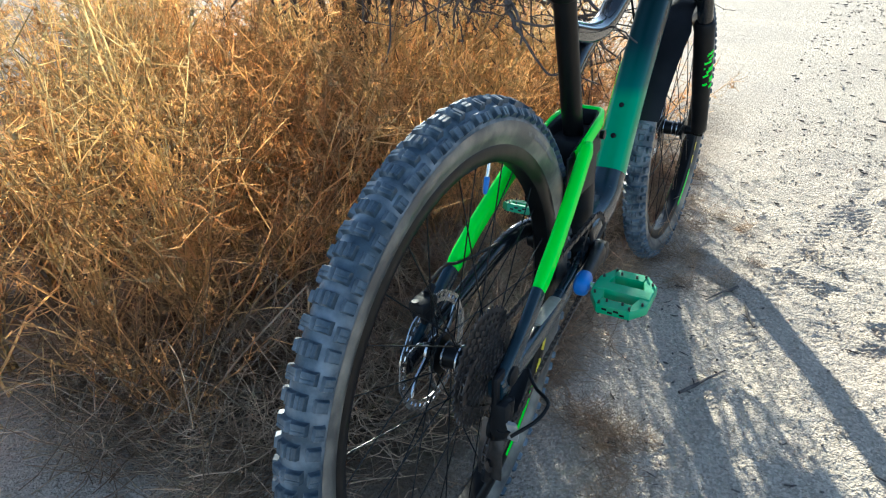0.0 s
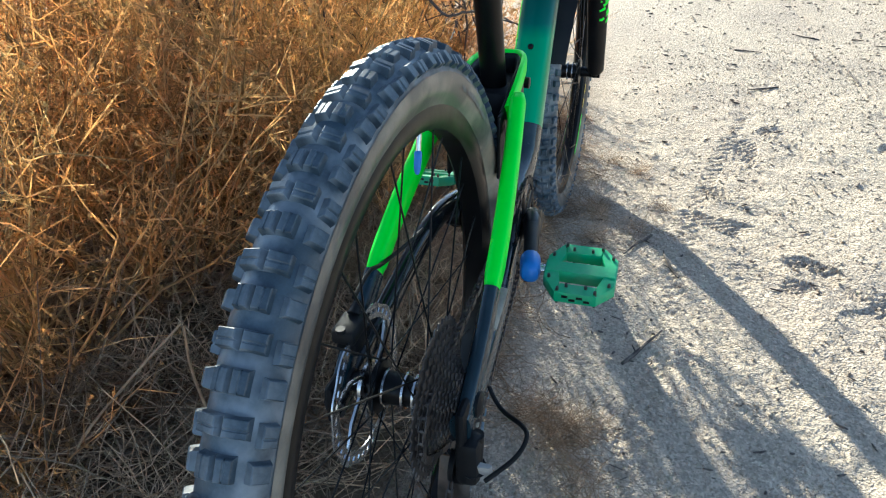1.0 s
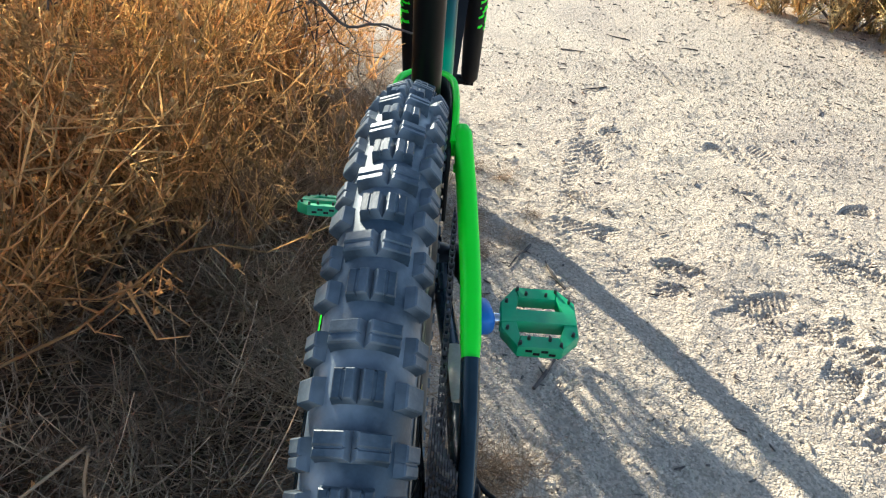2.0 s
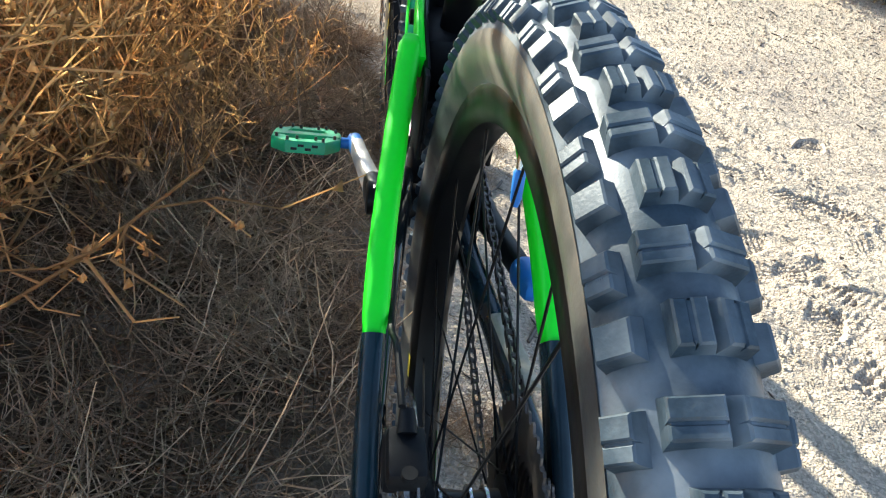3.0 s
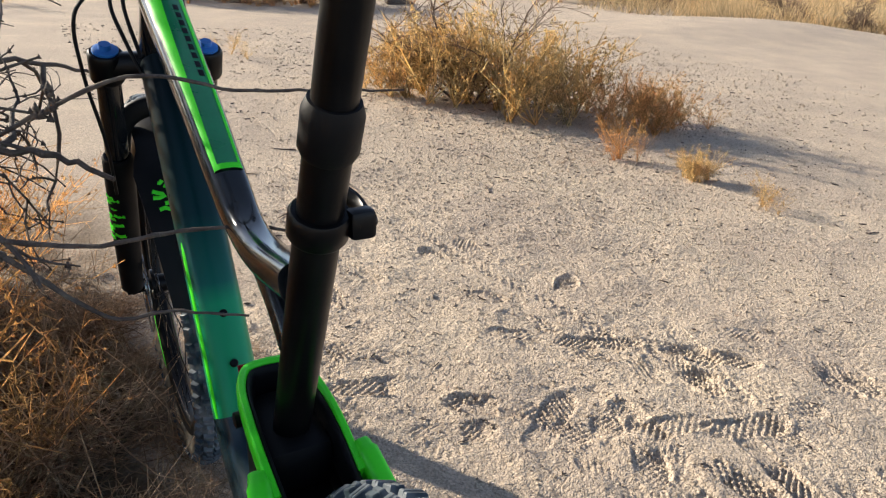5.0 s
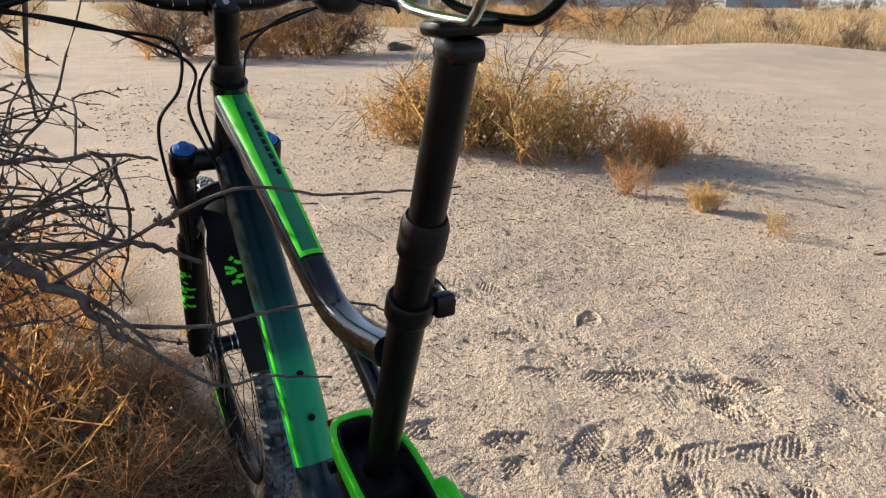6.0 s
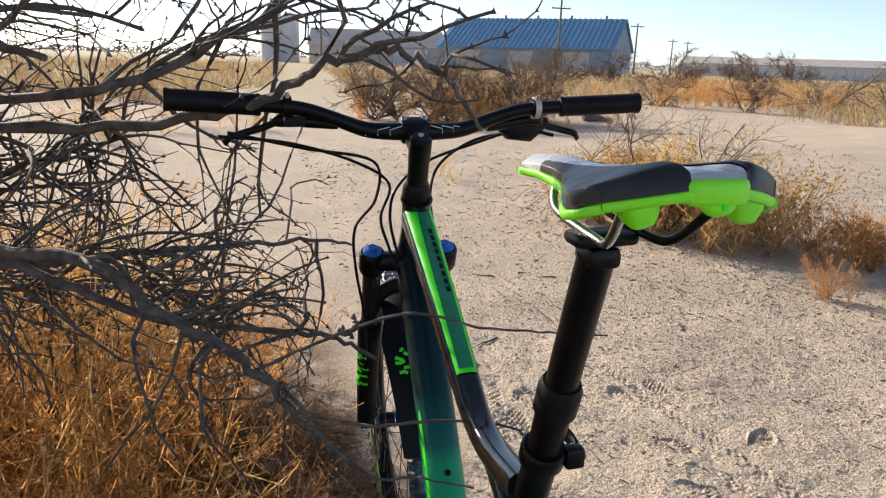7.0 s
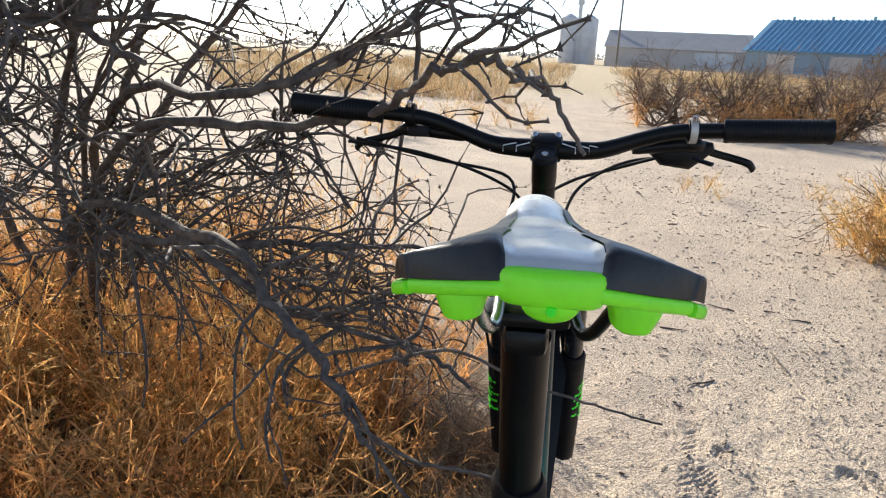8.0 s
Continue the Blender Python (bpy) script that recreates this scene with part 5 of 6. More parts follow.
def weed(seed, stems=11, twigs=8, height=0.45, spread=0.22, seeds=4, thick=1.2, lean=0.85, speck=0.0036):
    """A dry bushy weed: fine stems that fan out, with twigs and seed husks on them."""
    r = np.random.default_rng(seed)
    P = 6
    t = np.linspace(0, 1, P)
    a = r.uniform(0, 2 * np.pi, stems)
    out = spread * r.uniform(0.25, 1.0, stems)
    h = height * r.uniform(0.6, 1.08, stems)
    curve = r.uniform(0.8, 1.7, stems)
    L = np.zeros((stems, P, 3))
    L[..., 0] = np.cos(a)[:, None] * out[:, None] * t ** curve[:, None]
    L[..., 1] = np.sin(a)[:, None] * out[:, None] * t ** curve[:, None]
    L[..., 2] = h[:, None] * t
    L[:, 1:] += np.cumsum(r.normal(0, 0.011, (stems, P - 1, 3)), 1)
    L[:, 0, :2] += r.normal(0, 0.012, (stems, 2))
    parts = [sweep(L, np.linspace(1.5, 0.6, P)[None] * 0.001 * thick * r.uniform(0.8, 1.3, (stems, 1)))]
    # twigs
    n = stems * twigs
    si, u = np.repeat(np.arange(stems), twigs), r.uniform(0.18, 1.0, n)
    f = u * (P - 1)
    k = np.minimum(f.astype(int), P - 2)
    start = L[si, k] * (1 - (f - k))[:, None] + L[si, k + 1] * (f - k)[:, None]
    dirs = L[si, k + 1] - L[si, k]
    dirs /= np.linalg.norm(dirs, axis=1, keepdims=True)
    dirs = dirs + r.normal(0, lean, (n, 3)) + [0, 0, 0.15]
    dirs /= np.linalg.norm(dirs, axis=1, keepdims=True)
    ln = height * r.uniform(0.10, 0.36, n) * (1.15 - 0.5 * u)
    q = np.linspace(0, 1, 3)
    T = start[:, None] + dirs[:, None] * (ln[:, None] * q)[..., None]
    T[:, 1:] += r.normal(0, 0.016, (n, 2, 3))
    T[..., 2] = np.maximum(T[..., 2], 0.004)
    parts.append(sweep(T, np.linspace(0.85, 0.4, 3)[None] * 0.001 * thick * np.ones((n, 1))))
    # side twiglets
    m = int(n * 1.7)
    ti, g = r.integers(0, n, m), r.integers(0, 2, m)
    s2 = T[ti, g] + (T[ti, g + 1] - T[ti, g]) * r.random((m, 1))
    d2 = dirs[ti] + r.normal(0, 0.75, (m, 3))
    d2 /= np.linalg.norm(d2, axis=1, keepdims=True)
    l2 = height * r.uniform(0.04, 0.14, m)
    W = s2[:, None] + d2[:, None] * (l2[:, None] * np.linspace(0, 1, 2))[..., None]
    parts.append(sweep(W, np.array([[0.5, 0.35]]) * 0.001 * thick * np.ones((m, 1))))
    if seeds:
        e = np.repeat(W[:, 1], seeds, 0) + (np.repeat(s2, seeds, 0) - np.repeat(W[:, 1], seeds, 0)) * r.random((m * seeds, 1)) * 0.9 + r.normal(0, 0.0025, (m * seeds, 3))
        keep = r.random(len(e)) < 0.45
        parts.append(specks(e[keep], r.uniform(0.5, 1.25, keep.sum()) * speck, r))
    return join(parts)


def litter(seed, n=56, size=0.17):
    """Bent, fallen stems in a low tangle."""
    r = np.random.default_rng(seed)
    P = 7
    a, ln = r.uniform(0, 2 * np.pi, n), size * r.uniform(0.5, 1.5, n)
    t = np.linspace(-0.5, 0.5, P)
    bend = r.normal(0, 0.8, n)
    L = np.zeros((n, P, 3))
    L[..., 0] = np.cos(a)[:, None] * ln[:, None] * t - np.sin(a)[:, None] * (bend * ln)[:, None] * t ** 2
    L[..., 1] = np.sin(a)[:, None] * ln[:, None] * t + np.cos(a)[:, None] * (bend * ln)[:, None] * t ** 2
    L[..., 2] = r.uniform(0.003, 0.05, n)[:, None] + np.abs(r.normal(0, 0.10, n))[:, None] * (t + 0.5) ** 2
    L[..., :2] += r.normal(0, size * 0.35, (n, 1, 2))
    L += np.cumsum(r.normal(0, 0.0065, L.shape), axis=1)
    L[..., 2] = np.maximum(L[..., 2], 0.002)
    return sweep(L, np.linspace(1.3, 0.7, P)[None] * 0.001 * r.uniform(0.5, 1.5, (n, 1)) ** 1.3)


def scatter(name, protos, places, material, label, category, r, smin=0.75, smax=1.25):
    """One object of stuff: prototypes copied to places (x, y, scale)."""
    parts = []
    spots = np.array(places)
    lift = ground_height(spots[:, 0], spots[:, 1])
    for (x, y, sc), up in zip(places, lift):
        v, t = protos[r.integers(len(protos))]
        a, s = r.uniform(0, 2 * np.pi), sc * r.uniform(smin, smax)
        c, d = np.cos(a) * s, np.sin(a) * s
        tilt = r.normal(0, 0.10, 2)
        z = v[:, 2] * s
        parts.append((np.stack([v[:, 0] * c - v[:, 1] * d + x + tilt[0] * z, v[:, 0] * d + v[:, 1] * c + y + tilt[1] * z,
                                z + up], 1), t))
    v, t = join(parts)
    return tagged(new(name, fast_mesh(name, v, t, material)), label, category, kind="stuff")


def verge(y):
    """The edge of the weeds along the track."""
    return np.interp(y, [-0.6, -0.1, 0.4, 0.9, 1.3, 1.8, 2.3, 2.7, 3.0, 3.3, 3.6], [-0.75, -0.45, -0.29, -0.15, -0.07, -0.08, -0.22, -0.52, -1.1, -2.0, -4.0])


r = np.random.default_rng(21)
weeds = [weed(s, 10, 8, 0.44, 0.33, lean=1.0, thick=1.75, speck=0.0042) for s in range(10)]
tall = [weed(40 + s, 8, 8, 0.64, 0.22, seeds=3, thick=1.7, speck=0.0044) for s in range(5)]
litters = [litter(60 + s) for s in range(5)]
near_w, far_w, tall_w, low_w = [], [], [], []
while len(near_w) < 162:
    x, y = r.uniform(-2.2, 0.0), r.uniform(-0.22, 3.2)
    if x < verge(y) - 0.06 * r.random() and not (x > -0.62 and y < 0.95 and r.random() < 0.5):
        edge_d = min(1, (verge(y) - x) / 0.5)
        near_w.append((x, y, 0.60 + 0.52 * edge_d))
while len(far_w) < 42:
    x, y = r.uniform(-4.6, -0.1), r.uniform(-0.6, 3.6)
    if x < verge(y) and x < -2.2:
        far_w.append((x, y, 1.15))
while len(tall_w) < 50:
    x, y = r.uniform(-2.6, -0.45), r.uniform(-0.1, 2.9)
    if x < verge(y) - 0.35:
        tall_w.append((x, y, 1.0))
while len(low_w) < 250:
    x, y = r.uniform(-1.0, 0.12), r.uniform(-0.15, 1.9)
    if x < np.interp(y, [-0.2, 0.3, 0.6, 1.2, 1.9], [-0.4, -0.02, 0.03, 0.08, 0.03]):
        low_w.append((x, y, 0.8 if x < -0.1 else 0.5))
low_w += [(r.uniform(0.06, 0.20), r.uniform(0.10, 0.46), 0.36) for _ in range(9)] + [(r.uniform(0.08, 0.30), r.uniform(0.95, 1.55), 0.30) for _ in range(9)]
scatter("dry_weeds", weeds, near_w, GRASS, "dense orange-brown dry weeds beside the track", "weeds", r)
scatter("dry_weeds", weeds, far_w, GRASS, "orange-brown dry weeds behind the thorny shrub", "weeds", r)
scatter("dry_weeds", tall, tall_w, STRAW, "taller straw-coloured weeds with pale husks", "weeds", r)
scatter("fallen_stems", litters, low_w, LITTER, "tangle of grey-brown fallen stems under the bicycle", "dead stems", r, 0.7, 1.2)

# long bent stalks leaning out of the weeds
n = 190
sx, sy = r.uniform(-1.3, -0.12, n), r.uniform(-0.25, 2.3, n)
keep = sx < verge(sy) + 0.12
sx, sy = sx[keep], sy[keep]
n = len(sx)
a, el, ln = r.uniform(0, 2 * np.pi, n), r.uniform(0.2, 1.2, n), r.uniform(0.2, 0.5, n)
u = np.linspace(0, 1, 8)
bend = r.normal(0, 0.35, n)
L = np.stack([sx[:, None] + np.cos(a + 0)[:, None] * np.cos(el)[:, None] * ln[:, None] * u + (np.sin(a) * bend * ln)[:, None] * u ** 2,
              sy[:, None] + np.sin(a)[:, None] * np.cos(el)[:, None] * ln[:, None] * u - (np.cos(a) * bend * ln)[:, None] * u ** 2,
              0.01 + np.sin(el)[:, None] * ln[:, None] * (u - 0.35 * u ** 2)], -1)
L[:, 1:] += r.normal(0, 0.004, (n, 7, 3))
clear = ~np.any((L[..., 0] > -0.10) & (L[..., 1] > -0.4) & (L[..., 1] < 1.6), axis=1)
v, t = sweep(L[clear], np.linspace(1.7, 0.8, 8)[None] * 0.001 * r.uniform(0.7, 1.2, (clear.sum(), 1)), 4)
tagged(new("bent_stalks", fast_mesh("bent_stalks", v, t, LITTER)), "long pale stalks leaning out of the weeds", "stalks", kind="stuff")

# two stout pale stalks crossing low beside the rear wheel
for line in ([(-0.58, 0.06, 0.02), (-0.47, 0.03, 0.16), (-0.34, 0.01, 0.31), (-0.25, 0.0, 0.41)], [(-0.35, 0.16, 0.02), (-0.33, 0.10, 0.15), (-0.29, 0.04, 0.30), (-0.25, 0.0, 0.405)]):
    solid("pale_stalk", Geo().tube(curve_pts(line, 5), [0.0026 - 0.00009 * i for i in range(16)], 7), LITTER, "pale bent stalk standing among the weeds", "stalk", group="pale stalks beside the wheel")

# clumps on the far side of the track
bushy = [weed(120 + s, 11, 9, 0.36, 0.34, lean=0.95, thick=1.9, speck=0.0058) for s in range(5)]
gold, brown = [], []
while len(gold) + len(brown) < 46:
    u, v = r.uniform(-1.5, 1.75), r.normal(0, 0.8)
    x, y = 2.78 + 0.50 * u + 0.24 * v, 4.0 - 0.62 * u + 0.20 * v
    if abs(v) < 1.6:
        (gold if u < 0.75 else brown).append((x, y, float(np.interp(u, [-1.5, -1.0, 0, 0.8, 1.75], [0.85, 1.6, 1.65, 1.15, 0.5])) * (1 - 0.12 * abs(v))))
scatter("dry_bush", bushy, gold, STRAW, "wide golden clump of dry weeds standing in the sand", "bush", r)
scatter("dry_bush", bushy, brown, GRASS, "orange-brown end of the dry weed clump", "bush", r)
clump = [(2.72 + r.normal(0, 0.04), 2.27 + r.normal(0, 0.04), 0.38) for _ in range(9)]
scatter("dry_tuft", bushy, clump, STRAW, "small golden tuft of dry weed in the sand", "tuft", r)
clump = [(2.64 + r.normal(0, 0.04), 2.74 + r.normal(0, 0.04), 0.42) for _ in range(5)]
scatter("dry_tuft", weeds, clump, GRASS, "orange tuft of dry weed at the edge of the clump", "tuft", r)
clump = [(2.75 + r.normal(0, 0.06), 1.78 + r.normal(0, 0.04), 0.28) for _ in range(4)]
scatter("dry_tuft", weeds, clump, STRAW, "low sparse tuft of pale weed", "tuft", r)
clump = [(2.1 + r.normal(0, 0.5), 6.6 + r.normal(0, 0.3), 0.45) for _ in range(8)]
scatter("dry_tuft", weeds, clump, STRAW, "short pale tufts across the sand", "tuft", r)
clump = [(r.uniform(-3.6, -0.4), r.uniform(9.5, 12.5), 1.0) for _ in range(20)]
scatter("dry_bush", weeds, clump, STRAW, "golden dry grass clump beside the bend of the track", "bush", r)
clump = [(r.normal(4.4, 1.5), r.normal(13.6, 0.5), 1.5) for _ in range(24)]
scatter("dry_bush", weeds, clump, GRASS, "orange weeds round the foot of a dark shrub", "bush", r)
clump = [(r.normal(13.5, 2.2), r.normal(19.5, 1.6), 1.7) for _ in range(40)]
scatter("dry_bush", weeds, clump, GRASS, "rust-coloured brush at the edge of the plain", "bush", r)

# tan grass of the plain
def tuft_of(seed, n=14):
    """A tuft of plain curved blades."""
    q = np.random.default_rng(seed)
    a, o, h = q.uniform(0, 2 * np.pi, n), q.uniform(0.05, 0.30, n), q.uniform(0.2, 0.42, n)
    u = np.linspace(0.0, 1, 3)[[0, 2]]
    L = np.stack([np.cos(a)[:, None] * o[:, None] * u ** 1.5, np.sin(a)[:, None] * o[:, None] * u ** 1.5, h[:, None] * u], -1)
    L[..., :2] += q.normal(0, 0.12, (n, 1, 2))
    return sweep(L, np.array([[0.007, 0.003]]) * np.ones((n, 1)))


tuft = [tuft_of(80 + s) for s in range(5)]
field = []
while len(field) < 3000:
    d, az = 18 + 62 * r.random() ** 1.5, radians(r.uniform(-28, 72))
    x, y = d * math.sin(az), d * math.cos(az)
    track = abs(x - (1.0 + 0.02 * (y - 10) ** 1.1)) if y > 10 else 9
    if track > 1.6 and (d > 26 or az > radians(40) or az < radians(-4)):
        field.append((x, y, 0.7 + d / 60))
scatter("field_grass", tuft, field, FIELD, "plain of tan dry grass reaching to the horizon", "grass", r)


def shrub(name, at, stems, size, seed, material, label, thick=1.0, twig=2.0, levels=3, spread=0.75, group=""):
    """A leafless shrub of forking stems, as one thing with stems and twigs."""
    rr = np.random.default_rng(seed)
    out = {0: [], 1: [], 2: [], 3: []}

    def grow(p, d, ln, rad, lev):
        n = 6
        pts = [p]
        for i in range(n - 1):
            d = d + rr.normal(0, 0.16, 3) + [0, 0, -0.03 * (lev == 0)]
            d /= np.linalg.norm(d)
            pts.append(pts[-1] + d * ln / (n - 1))
        pts = np.array(pts)
        pts[:, 2] = np.maximum(pts[:, 2], 0.01)
        out[lev].append((pts, np.linspace(rad, rad * 0.45, n)))
        if lev < levels:
            for _ in range(int(rr.integers(4, 7))):
                k = int(rr.integers(1, n - 1))
                nd = d + rr.normal(0, spread, 3) + [0, 0, 0.12]
                grow(pts[k], nd / np.linalg.norm(nd), ln * rr.uniform(0.4, 0.68), rad * 0.5, lev + 1)

    for _ in range(stems):
        a = rr.uniform(0, 2 * np.pi)
        d = np.array([math.cos(a) * 0.8, math.sin(a) * 0.8, rr.uniform(0.5, 1.3)])
        grow(np.array([rr.normal(0, 0.06), rr.normal(0, 0.06), 0.0]) * size, d / np.linalg.norm(d), size * rr.uniform(0.5, 0.85), 0.014 * size * thick, 0)
    ob = thing(name, (at[0], at[1], float(ground_height(np.array([at[0]], float), np.array([at[1]], float))[0])), label, "shrub", group)
    for lev, nm, sides in ((0, "stem", 5), (1, "branch_mass", 4), (2, "twig_mass", 3), (3, "fine_twig_mass", 3)):
        if out[lev]:
            v, t = sweep(np.array([p for p, _ in out[lev]]), np.maximum(np.array([q for _, q in out[lev]]), 0.0006 * twig), sides)
            o = new(nm, fast_mesh(nm, v, t, material))
            o.parent = ob
            if lev:
                o["kind"] = "stuff"
    return ob


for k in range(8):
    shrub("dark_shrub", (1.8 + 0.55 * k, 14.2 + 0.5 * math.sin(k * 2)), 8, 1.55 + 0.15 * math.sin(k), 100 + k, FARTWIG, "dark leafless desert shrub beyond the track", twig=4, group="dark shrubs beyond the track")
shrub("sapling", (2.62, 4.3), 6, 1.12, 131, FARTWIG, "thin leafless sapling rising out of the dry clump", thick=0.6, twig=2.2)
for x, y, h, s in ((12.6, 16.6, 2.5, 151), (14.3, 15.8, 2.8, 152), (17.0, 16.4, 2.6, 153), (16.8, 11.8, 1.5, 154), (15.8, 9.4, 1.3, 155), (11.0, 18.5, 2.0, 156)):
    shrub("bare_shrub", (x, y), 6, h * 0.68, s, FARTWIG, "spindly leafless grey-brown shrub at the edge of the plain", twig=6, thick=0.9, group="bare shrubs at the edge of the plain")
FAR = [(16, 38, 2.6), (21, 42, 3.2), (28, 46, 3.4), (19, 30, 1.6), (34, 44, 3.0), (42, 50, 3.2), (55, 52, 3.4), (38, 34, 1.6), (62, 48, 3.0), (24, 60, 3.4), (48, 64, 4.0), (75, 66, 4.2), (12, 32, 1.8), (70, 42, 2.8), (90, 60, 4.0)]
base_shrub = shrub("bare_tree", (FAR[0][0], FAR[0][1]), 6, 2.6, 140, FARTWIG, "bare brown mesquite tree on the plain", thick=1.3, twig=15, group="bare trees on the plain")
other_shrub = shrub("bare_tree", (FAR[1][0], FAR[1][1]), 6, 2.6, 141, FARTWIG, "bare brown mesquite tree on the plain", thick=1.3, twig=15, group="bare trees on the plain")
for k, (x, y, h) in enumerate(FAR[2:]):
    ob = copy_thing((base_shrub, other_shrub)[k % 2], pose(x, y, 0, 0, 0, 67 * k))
    ob.scale = (h / 2.6,) * 3

# ---- thorny mesquite shrub that the bicycle leans into ----
mesq = thing("mesquite_shrub", (-1.45, 1.8, 0.0), "sprawling leafless thorny mesquite with grey-brown knobbly branches", "shrub")
ROOT = Vector((-1.45, 1.8, 0.0))
BOUGHS = [
    ([(-1.45, 1.80, 0.0), (-1.40, 1.62, 0.45), (-1.10, 1.28, 0.80), (-0.62, 0.98, 0.845), (-0.43, 0.83, 0.785), (-0.302, 0.711, 0.738), (-0.235, 0.66, 0.675)], 0.018, 0.0045),
    ([(-1.42, 1.78, 0.0), (-1.25, 1.50, 0.65), (-0.85, 1.12, 1.00), (-0.47, 0.95, 1.06), (-0.294, 0.885, 1.098), (-0.20, 0.80, 1.155), (-0.129, 0.735, 1.181), (-0.07, 0.712, 1.168), (-0.029, 0.718, 1.143), (0.015, 0.70, 1.08)], 0.0125, 0.0026),
    ([(-1.48, 1.82, 0.0), (-1.30, 1.60, 0.75), (-0.95, 1.25, 1.06), (-0.566, 0.97, 1.10), (-0.36, 1.00, 1.18), (-0.20, 0.98, 1.30), (-0.06, 0.95, 1.42)], 0.014, 0.003),
    ([(-1.4, 1.7, 0.3), (-1.05, 1.25, 0.72), (-0.72, 1.05, 0.81), (-0.45, 1.15, 0.80), (-0.214, 1.345, 0.765), (-0.08, 1.45, 0.72)], 0.012, 0.003),
    ([(-0.72, 1.04, 0.83), (-0.50, 0.95, 0.75), (-0.32, 0.89, 0.735), (-0.186, 0.845, 0.729), (-0.115, 0.81, 0.70)], 0.009, 0.003),
    ([(-1.5, 1.8, 0.0), (-1.5, 1.5, 0.7), (-1.25, 1.1, 1.10), (-0.92, 0.85, 1.22), (-0.66, 0.70, 1.20), (-0.50, 0.62, 1.16)], 0.014, 0.004),
    ([(-1.5, 1.8, 0.0), (-1.7, 1.5, 0.7), (-1.6, 1.15, 1.2), (-1.35, 0.95, 1.5), (-1.05, 0.9, 1.65)], 0.017, 0.004),
    ([(-1.45, 1.8, 0.0), (-1.3, 1.85, 0.8), (-1.0, 1.85, 1.25), (-0.65, 1.8, 1.45), (-0.35, 1.75, 1.6)], 0.018, 0.004),
    ([(-1.5, 1.8, 0.0), (-1.8, 2.1, 0.8), (-1.7, 2.3, 1.4), (-1.4, 2.3, 1.75)], 0.018, 0.004),
    ([(-1.5, 1.8, 0.0), (-1.95, 1.65, 0.6), (-2.2, 1.35, 1.05), (-2.2, 1.1, 1.4)], 0.018, 0.004),
    ([(-0.95, 1.25, 1.06), (-0.82, 1.2, 1.30), (-0.62, 1.15, 1.50), (-0.48, 1.1, 1.62)], 0.010, 0.003),
    ([(-1.1, 1.3, 0.68), (-0.9, 1.45, 0.64), (-0.6, 1.55, 0.60), (-0.38, 1.6, 0.54)], 0.010, 0.003),
    ([(-1.2, 1.2, 1.0), (-1.0, 0.95, 1.05), (-0.85, 0.72, 0.98), (-0.75, 0.58, 0.88)], 0.011, 0.003),
    ([(-1.3, 1.15, 1.15), (-1.15, 0.85, 1.3), (-0.95, 0.65, 1.4), (-0.8, 0.55, 1.42)], 0.011, 0.003),
    ([(-1.2, 1.5, 1.2), (-1.0, 1.45, 1.5), (-0.75, 1.4, 1.75), (-0.5, 1.35, 1.9)], 0.011, 0.003),
    ([(-1.5, 1.5, 1.2), (-1.4, 1.3, 1.5), (-1.2, 1.15, 1.8), (-1.0, 1.05, 2.0)], 0.011, 0.003),
    ([(-1.3, 1.2, 0.9), (-1.1, 0.9, 1.0), (-0.95, 0.7, 1.15), (-0.85, 0.55, 1.3)], 0.009, 0.003),
    ([(-1.4, 1.3, 1.0), (-1.3, 1.0, 1.3), (-1.15, 0.8, 1.55), (-1.0, 0.7, 1.75)], 0.009, 0.003),
    ([(-1.2, 1.35, 0.95), (-0.98, 1.15, 1.2), (-0.85, 0.98, 1.38), (-0.72, 0.86, 1.5)], 0.009, 0.003),
    ([(-1.40, 1.70, 0.30), (-1.20, 1.50, 0.60), (-1.00, 1.30, 0.82), (-0.84, 1.12, 0.96), (-0.72, 0.98, 1.03)], 0.010, 0.003),
    ([(-1.42, 1.75, 0.20), (-1.15, 1.60, 0.60), (-0.92, 1.50, 0.85), (-0.72, 1.42, 0.95), (-0.55, 1.35, 1.00)], 0.010, 0.003),
    ([(-1.40, 1.70, 0.60), (-1.20, 1.45, 0.95), (-0.98, 1.25, 1.12), (-0.80, 1.12, 1.20), (-0.66, 1.00, 1.22)], 0.009, 0.003),
    ([(-0.302, 0.711, 0.738), (-0.22, 0.65, 0.80), (-0.113, 0.571, 0.866), (-0.03, 0.52, 0.862), (0.05, 0.475, 0.868), (0.10, 0.45, 0.872)], 0.0028, 0.0009),
    ([(-0.252, 0.672, 0.691), (-0.16, 0.60, 0.70), (-0.08, 0.56, 0.72), (0.0, 0.53, 0.725), (0.05, 0.50, 0.71)], 0.003, 0.0012),
    ([(-0.236, 0.661, 0.676), (-0.15, 0.62, 0.61), (-0.09, 0.58, 0.625), (-0.02, 0.55, 0.62)], 0.003, 0.0012),
]
rr = np.random.default_rng(55)
twigs = {2: [], 3: []}


